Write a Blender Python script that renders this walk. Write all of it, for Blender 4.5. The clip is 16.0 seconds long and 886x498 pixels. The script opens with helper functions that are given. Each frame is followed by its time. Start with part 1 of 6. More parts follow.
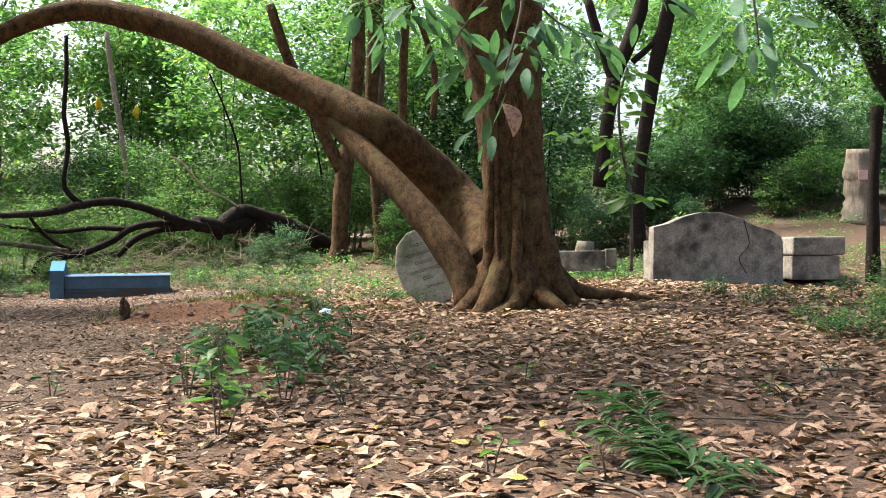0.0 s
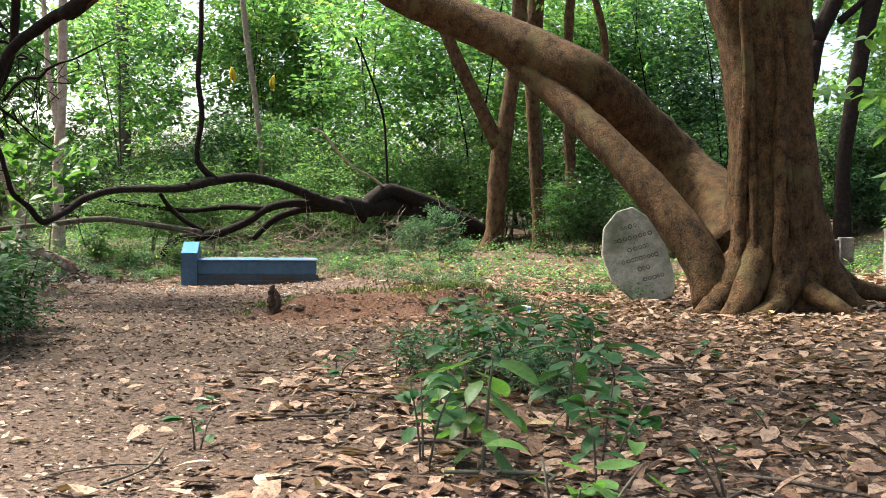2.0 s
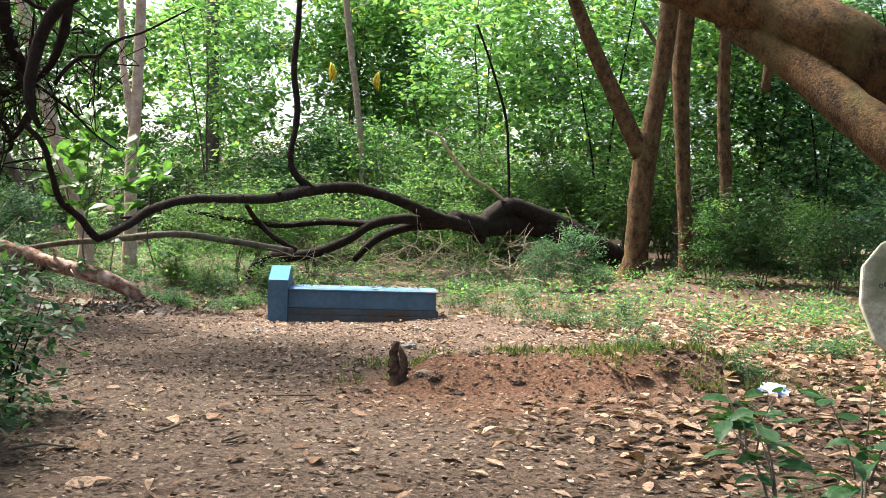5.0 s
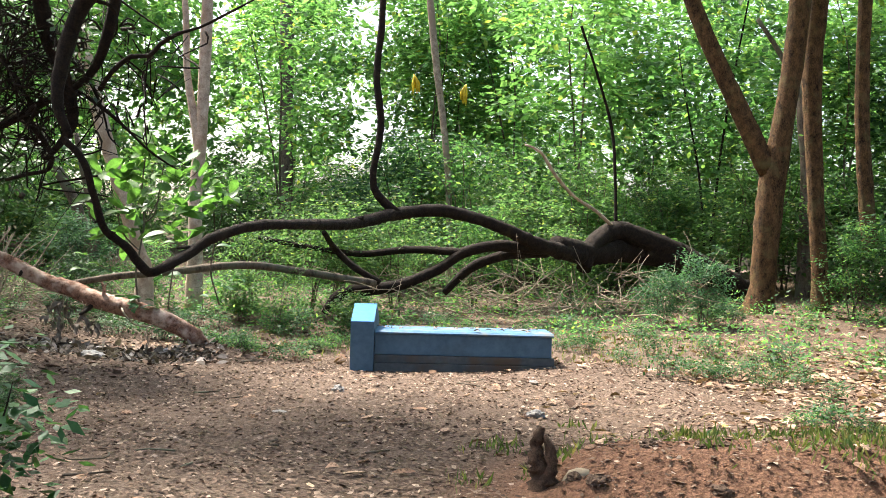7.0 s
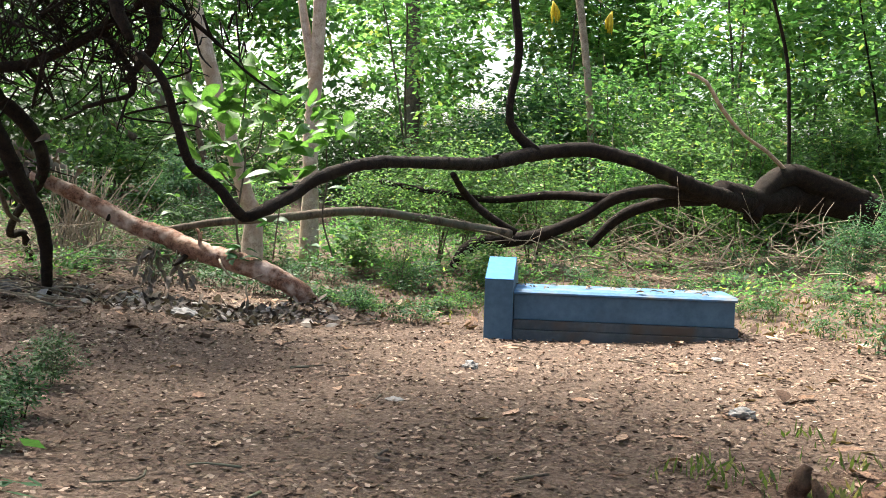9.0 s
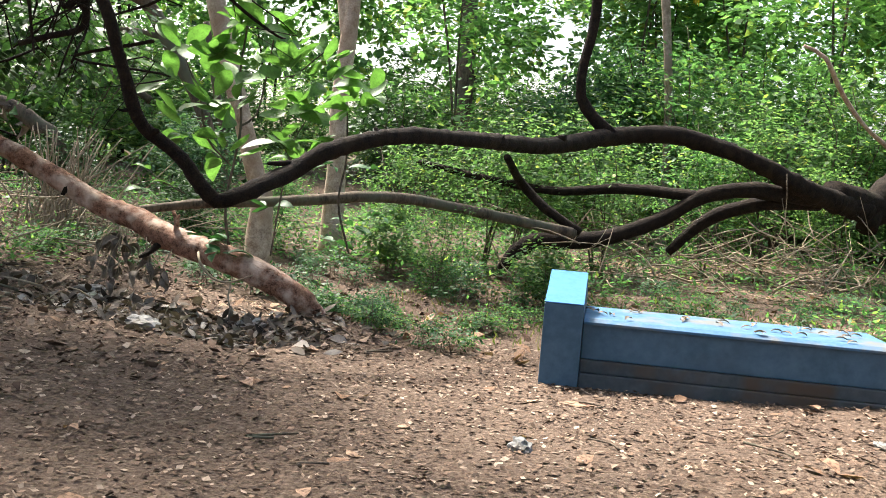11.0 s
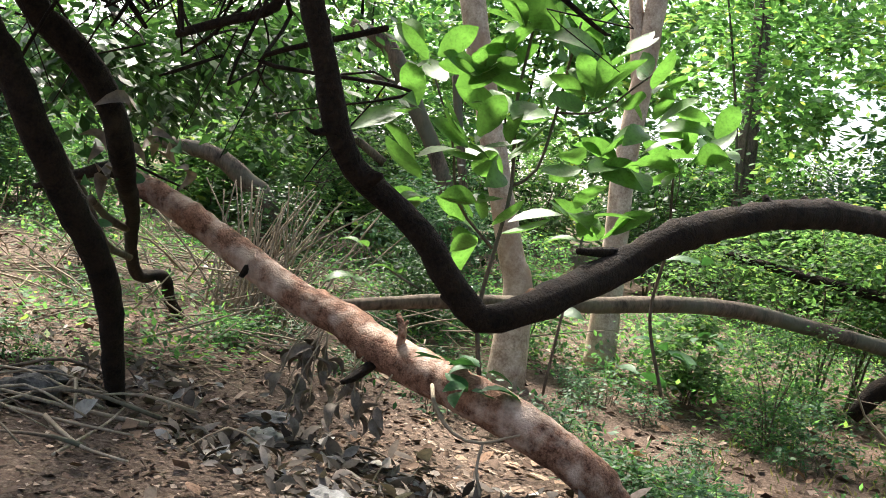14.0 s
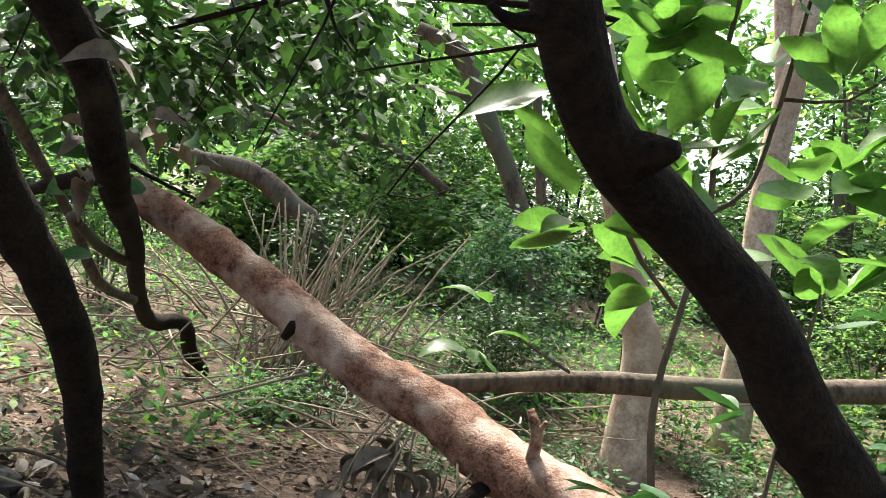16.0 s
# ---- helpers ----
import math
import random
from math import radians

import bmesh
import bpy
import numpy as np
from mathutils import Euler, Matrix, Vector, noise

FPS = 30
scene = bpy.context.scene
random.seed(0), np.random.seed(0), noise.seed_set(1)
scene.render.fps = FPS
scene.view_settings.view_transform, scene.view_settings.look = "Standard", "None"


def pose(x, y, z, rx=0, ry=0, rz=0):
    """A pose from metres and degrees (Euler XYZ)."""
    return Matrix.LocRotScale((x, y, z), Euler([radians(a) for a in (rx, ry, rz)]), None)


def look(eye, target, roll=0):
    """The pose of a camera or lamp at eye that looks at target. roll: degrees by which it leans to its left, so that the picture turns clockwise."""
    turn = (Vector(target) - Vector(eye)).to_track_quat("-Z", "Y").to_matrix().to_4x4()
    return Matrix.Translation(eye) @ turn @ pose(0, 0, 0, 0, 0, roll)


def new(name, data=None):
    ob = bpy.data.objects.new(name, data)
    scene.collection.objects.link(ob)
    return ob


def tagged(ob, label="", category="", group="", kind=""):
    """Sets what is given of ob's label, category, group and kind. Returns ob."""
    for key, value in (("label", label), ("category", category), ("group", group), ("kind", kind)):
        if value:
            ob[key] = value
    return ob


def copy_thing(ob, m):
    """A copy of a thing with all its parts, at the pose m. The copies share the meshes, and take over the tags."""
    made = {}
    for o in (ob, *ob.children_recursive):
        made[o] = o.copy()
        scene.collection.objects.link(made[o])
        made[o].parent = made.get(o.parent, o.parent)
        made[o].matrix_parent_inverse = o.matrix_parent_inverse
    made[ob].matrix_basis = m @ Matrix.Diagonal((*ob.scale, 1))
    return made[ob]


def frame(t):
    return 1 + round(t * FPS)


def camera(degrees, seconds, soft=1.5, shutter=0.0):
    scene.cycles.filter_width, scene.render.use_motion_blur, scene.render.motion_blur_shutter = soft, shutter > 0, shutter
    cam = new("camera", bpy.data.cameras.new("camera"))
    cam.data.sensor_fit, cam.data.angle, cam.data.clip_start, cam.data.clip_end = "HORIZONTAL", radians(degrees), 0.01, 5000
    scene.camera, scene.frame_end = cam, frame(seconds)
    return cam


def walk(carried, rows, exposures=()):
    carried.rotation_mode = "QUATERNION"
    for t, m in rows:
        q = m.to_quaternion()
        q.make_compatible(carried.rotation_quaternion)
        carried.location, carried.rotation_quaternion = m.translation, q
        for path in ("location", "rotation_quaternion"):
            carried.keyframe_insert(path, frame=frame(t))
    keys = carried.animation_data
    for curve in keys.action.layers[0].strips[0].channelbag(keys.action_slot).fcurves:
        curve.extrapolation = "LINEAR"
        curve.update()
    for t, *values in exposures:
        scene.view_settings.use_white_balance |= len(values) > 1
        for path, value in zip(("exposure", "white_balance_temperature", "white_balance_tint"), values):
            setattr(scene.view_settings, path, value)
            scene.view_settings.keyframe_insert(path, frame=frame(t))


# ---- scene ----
cam = camera(46.0, 16.0, soft=0.9)
PATH = [
    (0, (1.669, -1.241, 1.164), (1.521, 0.753, 1.142), -0.3),
    (0.5, (1.307, -0.423, 1.07), (1.156, 1.572, 1.046), -0.4),
    (1, (1.006, 0.456, 1.01), (0.83, 2.448, 0.985), -0.2),
    (1.5, (0.633, 1.123, 1.016), (0.374, 3.106, 0.98), 0.3),
    (2, (0.084, 1.956, 1.002), (-0.282, 3.922, 0.963), 0.5),
    (2.5, (-0.25, 2.664, 1.019), (-0.731, 4.605, 0.978), 0.7),
    (3, (-0.508, 3.289, 1.099), (-1.021, 5.221, 1.06), 1.1),
    (3.5, (-0.796, 3.927, 1.089), (-1.32, 5.857, 1.059), 1.5),
    (6, (-2.069, 6.608, 1.169), (-2.606, 8.534, 1.166), 1.8),
    (6.5, (-2.387, 7.175, 1.192), (-2.973, 9.087, 1.201), 1.7),
    (7, (-2.65, 7.758, 1.22), (-3.313, 9.645, 1.249), 1.5),
    (7.5, (-2.932, 8.254, 1.254), (-3.674, 10.111, 1.294), 1.9),
    (8, (-3.177, 8.698, 1.293), (-3.993, 10.524, 1.298), 1.6),
    (8.5, (-3.396, 9.19, 1.232), (-4.255, 10.996, 1.178), 1.6),
    (9, (-3.602, 9.694, 1.153), (-4.486, 11.487, 1.082), 1.9),
    (9.2, (-3.707, 9.888, 1.162), (-4.597, 11.677, 1.082), 3.0),
    (11.3, (-4.9, 12.338, 1.221), (-5.883, 14.076, 1.113), 5.1),
    (11.5, (-5.001, 12.506, 1.211), (-6.009, 14.23, 1.115), 5.4),
    (12, (-5.462, 12.92, 1.23), (-6.553, 14.595, 1.161), 5.9),
    (12.5, (-5.918, 13.341, 1.242), (-7.085, 14.965, 1.186), 6.4),
    (13, (-6.332, 13.737, 1.233), (-7.563, 15.314, 1.202), 7.0),
    (13.5, (-6.729, 14.124, 1.257), (-8.017, 15.653, 1.235), 7.7),
    (14, (-7.109, 14.503, 1.263), (-8.431, 16.004, 1.261), 8.2),
    (14.5, (-7.557, 14.846, 1.279), (-8.918, 16.311, 1.29), 8.9),
    (15, (-7.941, 15.185, 1.285), (-9.326, 16.628, 1.305), 9.3),
    (15.5, (-8.321, 15.484, 1.264), (-9.705, 16.926, 1.296), 9.4),
    (16, (-8.737, 15.727, 1.262), (-10.12, 17.171, 1.319), 9.8),
]
EXPOSURES = [(0.0, 1.5), (3.5, 1.7), (6.5, 1.85), (9.0, 1.85), (12.0, 1.7), (13.5, 1.75), (16.0, 1.92)]
walk(cam, [(t, look(eye, target, roll)) for t, eye, target, roll in PATH], EXPOSURES)

# ---- light: a bright hazy sky and a weak, very soft sun behind thin cloud ----
SUN_ELEVATION, SUN_AZIMUTH = radians(57), radians(-68)
world = bpy.data.worlds.new("sky")
scene.world = world
world.use_nodes = True
wn = world.node_tree
sky = wn.nodes.new("ShaderNodeTexSky")
sky.sky_type, sky.sun_disc = "NISHITA", False
sky.sun_elevation, sky.sun_rotation = SUN_ELEVATION, SUN_AZIMUTH
sky.air_density, sky.dust_density, sky.ozone_density = 1.0, 6.0, 1.0
wn.nodes["Background"].inputs[1].default_value = 0.15
wn.links.new(sky.outputs[0], wn.nodes["Background"].inputs[0])
sun = new("sun", bpy.data.lights.new("sun", "SUN"))
sun.data.energy, sun.data.angle, sun.data.color = 5.0, radians(10), (1.0, 0.965, 0.88)
sun_dir = Vector((math.sin(SUN_AZIMUTH) * math.cos(SUN_ELEVATION), math.cos(SUN_AZIMUTH) * math.cos(SUN_ELEVATION), math.sin(SUN_ELEVATION)))
sun.matrix_world = look(sun_dir * 60, (0, 0, 0))


# ---- materials ----
def material(name):
    m = bpy.data.materials.new(name)
    m.use_nodes = True
    return m, m.node_tree.nodes, m.node_tree.links, m.node_tree.nodes["Principled BSDF"]


def ramp(nodes, stops):
    r = nodes.new("ShaderNodeValToRGB")
    el = r.color_ramp.elements
    while len(el) < len(stops):
        el.new(0.5)
    for e, (p, c) in zip(el, stops):
        e.position, e.color = p, (*c, 1)
    return r


def noise_node(nodes, links, coord, scale, detail=5.0, stretch=None, rough=0.6):
    n = nodes.new("ShaderNodeTexNoise")
    n.inputs["Scale"].default_value, n.inputs["Detail"].default_value, n.inputs["Roughness"].default_value = scale, detail, rough
    if stretch:
        mp = nodes.new("ShaderNodeMapping")
        mp.inputs["Scale"].default_value = stretch
        links.new(coord, mp.inputs[0])
        links.new(mp.outputs[0], n.inputs[0])
    else:
        links.new(coord, n.inputs[0])
    return n


def mixed(nodes, links, fac, a, b, mode="MIX"):
    n = nodes.new("ShaderNodeMix")
    n.data_type, n.blend_type = "RGBA", mode
    for sock, v in ((n.inputs[0], fac), (n.inputs[6], a), (n.inputs[7], b)):
        if isinstance(v, (int, float)):
            sock.default_value = v
        elif isinstance(v, tuple):
            sock.default_value = (*v, 1)
        else:
            links.new(v, sock)
    return n.outputs[2]


def bump(nodes, links, bsdf, height, strength, distance):
    b = nodes.new("ShaderNodeBump")
    b.inputs["Strength"].default_value, b.inputs["Distance"].default_value = strength, distance
    links.new(height, b.inputs["Height"])
    links.new(b.outputs[0], bsdf.inputs["Normal"])


def surface(name, dark, light, patch, scale=6.0, patch_scale=1.2, rough=0.85, relief=0.6, depth=0.02, stretch=None, patch_at=(0.5, 0.62)):
    """A rough natural surface: grain between two tones, larger patches of a third, relief from the grain."""
    m, n, l, p = material(name)
    co = n.new("ShaderNodeTexCoord").outputs["Object"]
    g = noise_node(n, l, co, scale, 8.0, stretch)
    base = ramp(n, [(0.38, dark), (0.62, light)])
    g2 = noise_node(n, l, co, scale * 5.5, 6.0, stretch)
    both = n.new("ShaderNodeMath")
    both.operation = "MULTIPLY_ADD"
    both.inputs[1].default_value = 0.45
    l.new(g2.outputs[0], both.inputs[0])
    half = n.new("ShaderNodeMath")
    half.operation, half.inputs[1].default_value = "MULTIPLY", 0.55
    l.new(g.outputs[0], half.inputs[0])
    l.new(half.outputs[0], both.inputs[2])
    l.new(both.outputs[0], base.inputs[0])
    q = noise_node(n, l, co, patch_scale, 4.0)
    where = ramp(n, [(patch_at[0], (0, 0, 0)), (patch_at[1], (1, 1, 1))])
    l.new(q.outputs[0], where.inputs[0])
    l.new(mixed(n, l, where.outputs[0], base.outputs[0], patch), p.inputs["Base Color"])
    p.inputs["Roughness"].default_value = rough
    p.inputs["Specular IOR Level"].default_value = 0.14
    bump(n, l, p, both.outputs[0], relief, depth)
    return m


def leaf_material(name, stops, through_light=0.35, rough=0.52, spec=0.2, spots=0.4):
    """Leaves: tone varies leaf by leaf, light shines through, waxy gloss."""
    m, n, l, p = material(name)
    geo = n.new("ShaderNodeNewGeometry")
    tone = ramp(n, stops)
    l.new(geo.outputs["Random Per Island"], tone.inputs[0])
    co = n.new("ShaderNodeTexCoord").outputs["Object"]
    g = noise_node(n, l, co, 9.0, 4.0)
    vary = ramp(n, [(0.3, (0.62, 0.62, 0.62)), (0.7, (1.2, 1.2, 1.2))])
    l.new(g.outputs[0], vary.inputs[0])
    col = mixed(n, l, 1.0, tone.outputs[0], vary.outputs[0], "MULTIPLY")
    fine = noise_node(n, l, co, 55.0, 5.0)
    spot = ramp(n, [(0.34, (0.42, 0.40, 0.38)), (0.5, (1, 1, 1)), (0.68, (1.25, 1.22, 1.15))])
    l.new(fine.outputs[0], spot.inputs[0])
    col = mixed(n, l, spots, col, mixed(n, l, 1.0, col, spot.outputs[0], "MULTIPLY"))
    l.new(col, p.inputs["Base Color"])
    bump(n, l, p, fine.outputs[0], 0.35 * spots, 0.01)
    p.inputs["Roughness"].default_value = rough
    p.inputs["Specular IOR Level"].default_value = spec
    if through_light:
        t = n.new("ShaderNodeBsdfTranslucent")
        l.new(mixed(n, l, 1.0, col, (1.25, 1.4, 0.8), "MULTIPLY"), t.inputs[0])
        mx = n.new("ShaderNodeMixShader")
        mx.inputs[0].default_value = through_light
        l.new(p.outputs[0], mx.inputs[1])
        l.new(t.outputs[0], mx.inputs[2])
        l.new(mx.outputs[0], n["Material Output"].inputs[0])
    return m


def soil_material():
    m, n, l, p = material("forest_soil")
    co = n.new("ShaderNodeTexCoord").outputs["Object"]
    fine, mid, wide = noise_node(n, l, co, 38.0, 8.0), noise_node(n, l, co, 7.0, 6.0), noise_node(n, l, co, 0.55, 5.0)
    red = ramp(n, [(0.32, (0.062, 0.038, 0.026)), (0.5, (0.11, 0.076, 0.056)), (0.68, (0.19, 0.14, 0.104))])
    l.new(fine.outputs[0], red.inputs[0])
    humus = ramp(n, [(0.3, (0.05, 0.032, 0.022)), (0.7, (0.145, 0.096, 0.067))])
    l.new(fine.outputs[0], humus.inputs[0])
    sep = n.new("ShaderNodeSeparateXYZ")
    l.new(co, sep.inputs[0])

    def calc(op, a, c):
        k = n.new("ShaderNodeMath")
        k.operation = op
        for s, v in zip(k.inputs, (a, c)):
            if isinstance(v, float):
                s.default_value = v
            else:
                l.new(v, s)
        return k.outputs[0]

    east = calc("MULTIPLY_ADD", sep.outputs[1], 0.12)
    east.node.inputs[2].default_value = 1.4
    east = calc("ADD", east, sep.outputs[0])
    east = calc("ADD", calc("MULTIPLY", wide.outputs[0], 5.0), east)
    where = ramp(n, [(0.42, (0, 0, 0)), (0.62, (1, 1, 1))])
    side = calc("MULTIPLY_ADD", east, 0.12)
    side.node.inputs[2].default_value = 0.2
    l.new(side, where.inputs[0])
    patches = ramp(n, [(0.45, (0, 0, 0)), (0.62, (1, 1, 1))])
    l.new(mid.outputs[0], patches.inputs[0])
    base = mixed(n, l, where.outputs[0], red.outputs[0], humus.outputs[0])
    base = mixed(n, l, calc("MULTIPLY", patches.outputs[0], 0.5), base, humus.outputs[0])
    near = n.new("ShaderNodeVectorMath")
    near.operation, near.inputs[1].default_value = "DISTANCE", (-3.1, 13.55, 0.1)
    l.new(co, near.inputs[0])
    dug = ramp(n, [(0.45, (1, 1, 1)), (0.75, (0, 0, 0))])
    l.new(calc("ADD", calc("MULTIPLY", near.outputs["Value"], 0.36), calc("MULTIPLY", mid.outputs[0], 0.25)), dug.inputs[0])
    earth = ramp(n, [(0.3, (0.075, 0.036, 0.022)), (0.7, (0.22, 0.118, 0.072))])
    l.new(fine.outputs[0], earth.inputs[0])
    base = mixed(n, l, dug.outputs[0], base, earth.outputs[0])
    l.new(base, p.inputs["Base Color"])
    p.inputs["Roughness"].default_value, p.inputs["Specular IOR Level"].default_value = 0.95, 0.15
    bump(n, l, p, calc("ADD", fine.outputs[0], mid.outputs[0]), 0.9, 0.04)
    return m


SOIL = soil_material()
BARK_BROWN = surface("brown_bark", (0.013, 0.007, 0.003), (0.13, 0.07, 0.029), (0.10, 0.078, 0.032), 10.0, 2.6, 0.85, 1.0, 0.06, (1, 1, 0.6), (0.54, 0.74))
# Dark bark deepened to near black to carry the boughs' shade in its colour.
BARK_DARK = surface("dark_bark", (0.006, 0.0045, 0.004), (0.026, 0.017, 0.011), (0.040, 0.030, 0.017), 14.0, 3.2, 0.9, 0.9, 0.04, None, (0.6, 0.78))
BARK_PINK = surface("peeling_pink_bark", (0.06, 0.024, 0.014), (0.33, 0.175, 0.115), (0.54, 0.40, 0.32), 17.0, 5.0, 0.75, 1.0, 0.025, None, (0.46, 0.66))
BARK_PALE = surface("pale_bark", (0.24, 0.17, 0.12), (0.56, 0.45, 0.35), (0.30, 0.20, 0.13), 9.0, 1.5, 0.85, 0.6, 0.02, (1, 1, 1.0), (0.5, 0.68))
BARK_GREY = surface("grey_bark", (0.035, 0.027, 0.02), (0.15, 0.115, 0.085), (0.10, 0.10, 0.07), 9.0, 1.1, 0.85, 0.6, 0.02, (1, 1, 0.4))
DEAD_WOOD = surface("weathered_grey_wood", (0.09, 0.07, 0.055), (0.27, 0.215, 0.17), (0.13, 0.12, 0.09), 9.0, 2.0, 0.9, 0.8, 0.03, (1, 1, 0.3))
DRY_WOOD = surface("dry_sticks", (0.12, 0.09, 0.06), (0.36, 0.30, 0.22), (0.22, 0.17, 0.12), 12.0, 2.0, 0.9, 0.3, 0.005)
SCAR = surface("raw_orange_bark", (0.05, 0.02, 0.009), (0.20, 0.085, 0.035), (0.05, 0.03, 0.02), 14.0, 5.0, 0.8, 0.7, 0.01)
CONCRETE = surface("weathered_concrete", (0.11, 0.10, 0.085), (0.30, 0.265, 0.225), (0.04, 0.04, 0.036), 5.0, 1.3, 0.9, 0.4, 0.012, None, (0.50, 0.66))
LICHEN_STONE = surface("lichened_stone", (0.24, 0.23, 0.18), (0.48, 0.46, 0.38), (0.17, 0.185, 0.12), 8.0, 2.6, 0.9, 0.4, 0.01, None, (0.48, 0.66))
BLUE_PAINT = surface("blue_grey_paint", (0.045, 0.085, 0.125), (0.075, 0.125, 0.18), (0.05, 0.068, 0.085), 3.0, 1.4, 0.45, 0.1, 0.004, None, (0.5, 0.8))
PAINT_STAINED = surface("stained_blue_grey_paint", (0.04, 0.05, 0.058), (0.075, 0.08, 0.088), (0.07, 0.05, 0.038), 4.0, 1.8, 0.6, 0.2, 0.004)
# Top and slope get brighter blues: the sky's light is put into their colour.
PAINT_TOP = surface("dusty_skylit_paint", (0.04, 0.10, 0.185), (0.075, 0.15, 0.25), (0.12, 0.125, 0.12), 6.0, 1.9, 0.85, 0.2, 0.004, None, (0.5, 0.62))
PAINT_SKYLIT = surface("skylit_blue_paint", (0.04, 0.14, 0.33), (0.06, 0.18, 0.39), (0.055, 0.14, 0.27), 4.0, 2.0, 0.85, 0.1, 0.003, None, (0.55, 0.85))
INK = surface("faded_black_paint", (0.02, 0.02, 0.02), (0.05, 0.05, 0.045), (0.09, 0.09, 0.07), 20.0, 5.0)
FABRIC_GREY = surface("dirty_plastic", (0.08, 0.078, 0.075), (0.24, 0.23, 0.22), (0.12, 0.105, 0.09), 8.0, 3.0, 0.5, 0.5, 0.01)
RAG = surface("dark_dirty_cloth", (0.03, 0.028, 0.026), (0.11, 0.10, 0.092), (0.05, 0.045, 0.04), 9.0, 3.0, 0.9, 0.6, 0.02)
PACKET = surface("white_blue_packet", (0.34, 0.38, 0.44), (0.52, 0.55, 0.58), (0.12, 0.22, 0.46), 3.0, 9.0, 0.35, 0.3, 0.01, None, (0.52, 0.56))

GREEN_SMALL = leaf_material("small_green_leaves", [(0.0, (0.036, 0.09, 0.040)), (0.45, (0.074, 0.165, 0.066)), (0.8, (0.118, 0.235, 0.09)), (1.0, (0.22, 0.30, 0.075))], 0.62)
# Lime tones raised so that sunlight on the background foliage sits in the colour.
GREEN_LIME = leaf_material("lime_green_leaves", [(0.0, (0.076, 0.165, 0.062)), (0.5, (0.145, 0.285, 0.105)), (0.9, (0.215, 0.37, 0.145)), (1.0, (0.36, 0.38, 0.08))], 0.58)
GREEN_FRESH = leaf_material("fresh_green_leaves", [(0.0, (0.05, 0.105, 0.045)), (0.5, (0.095, 0.18, 0.07)), (0.9, (0.15, 0.25, 0.10)), (1.0, (0.25, 0.27, 0.08))], 0.62)
GREEN_DARK = leaf_material("dark_green_leaves", [(0.0, (0.018, 0.045, 0.018)), (0.6, (0.04, 0.09, 0.03)), (1.0, (0.07, 0.14, 0.045))], 0.35, 0.4)
GREEN_BLUE = leaf_material("blue_green_leaves", [(0.0, (0.03, 0.075, 0.045)), (0.6, (0.065, 0.14, 0.075)), (1.0, (0.11, 0.20, 0.105))], 0.42, 0.6, 0.15)
GREEN_BROAD = leaf_material("broad_green_leaves", [(0.0, (0.036, 0.09, 0.026)), (0.5, (0.075, 0.165, 0.042)), (1.0, (0.14, 0.25, 0.06))], 0.46, 0.42, 0.3)
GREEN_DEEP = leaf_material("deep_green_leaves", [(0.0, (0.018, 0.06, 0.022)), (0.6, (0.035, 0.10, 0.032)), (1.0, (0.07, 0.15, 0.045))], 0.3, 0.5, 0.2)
GRASS_MAT = leaf_material("thin_grass", [(0.0, (0.06, 0.10, 0.025)), (0.6, (0.12, 0.16, 0.04)), (1.0, (0.30, 0.25, 0.10))], 0.3, 0.7)
DEAD_LEAF = leaf_material("dead_brown_leaves", [(0.0, (0.05, 0.028, 0.018)), (0.25, (0.16, 0.093, 0.057)), (0.55, (0.275, 0.168, 0.112)), (0.85, (0.37, 0.245, 0.17)), (0.985, (0.42, 0.30, 0.205)), (1.0, (0.48, 0.38, 0.10))], 0.08, 0.8, 0.15, 1.0)
DEAD_CRUMB = leaf_material("dead_leaf_crumbs", [(0.0, (0.05, 0.03, 0.02)), (0.4, (0.11, 0.068, 0.045)), (0.8, (0.21, 0.14, 0.097)), (1.0, (0.38, 0.29, 0.22))], 0.0, 0.85, 0.2)
DEAD_GREY = leaf_material("grey_dry_leaves", [(0.0, (0.03, 0.023, 0.018)), (0.45, (0.11, 0.085, 0.066)), (0.8, (0.23, 0.19, 0.16)), (1.0, (0.40, 0.36, 0.32))], 0.05, 0.8, 0.2)
YELLOW_LEAF = leaf_material("yellow_leaves", [(0.0, (0.55, 0.38, 0.02)), (1.0, (0.75, 0.58, 0.05))], 0.3)


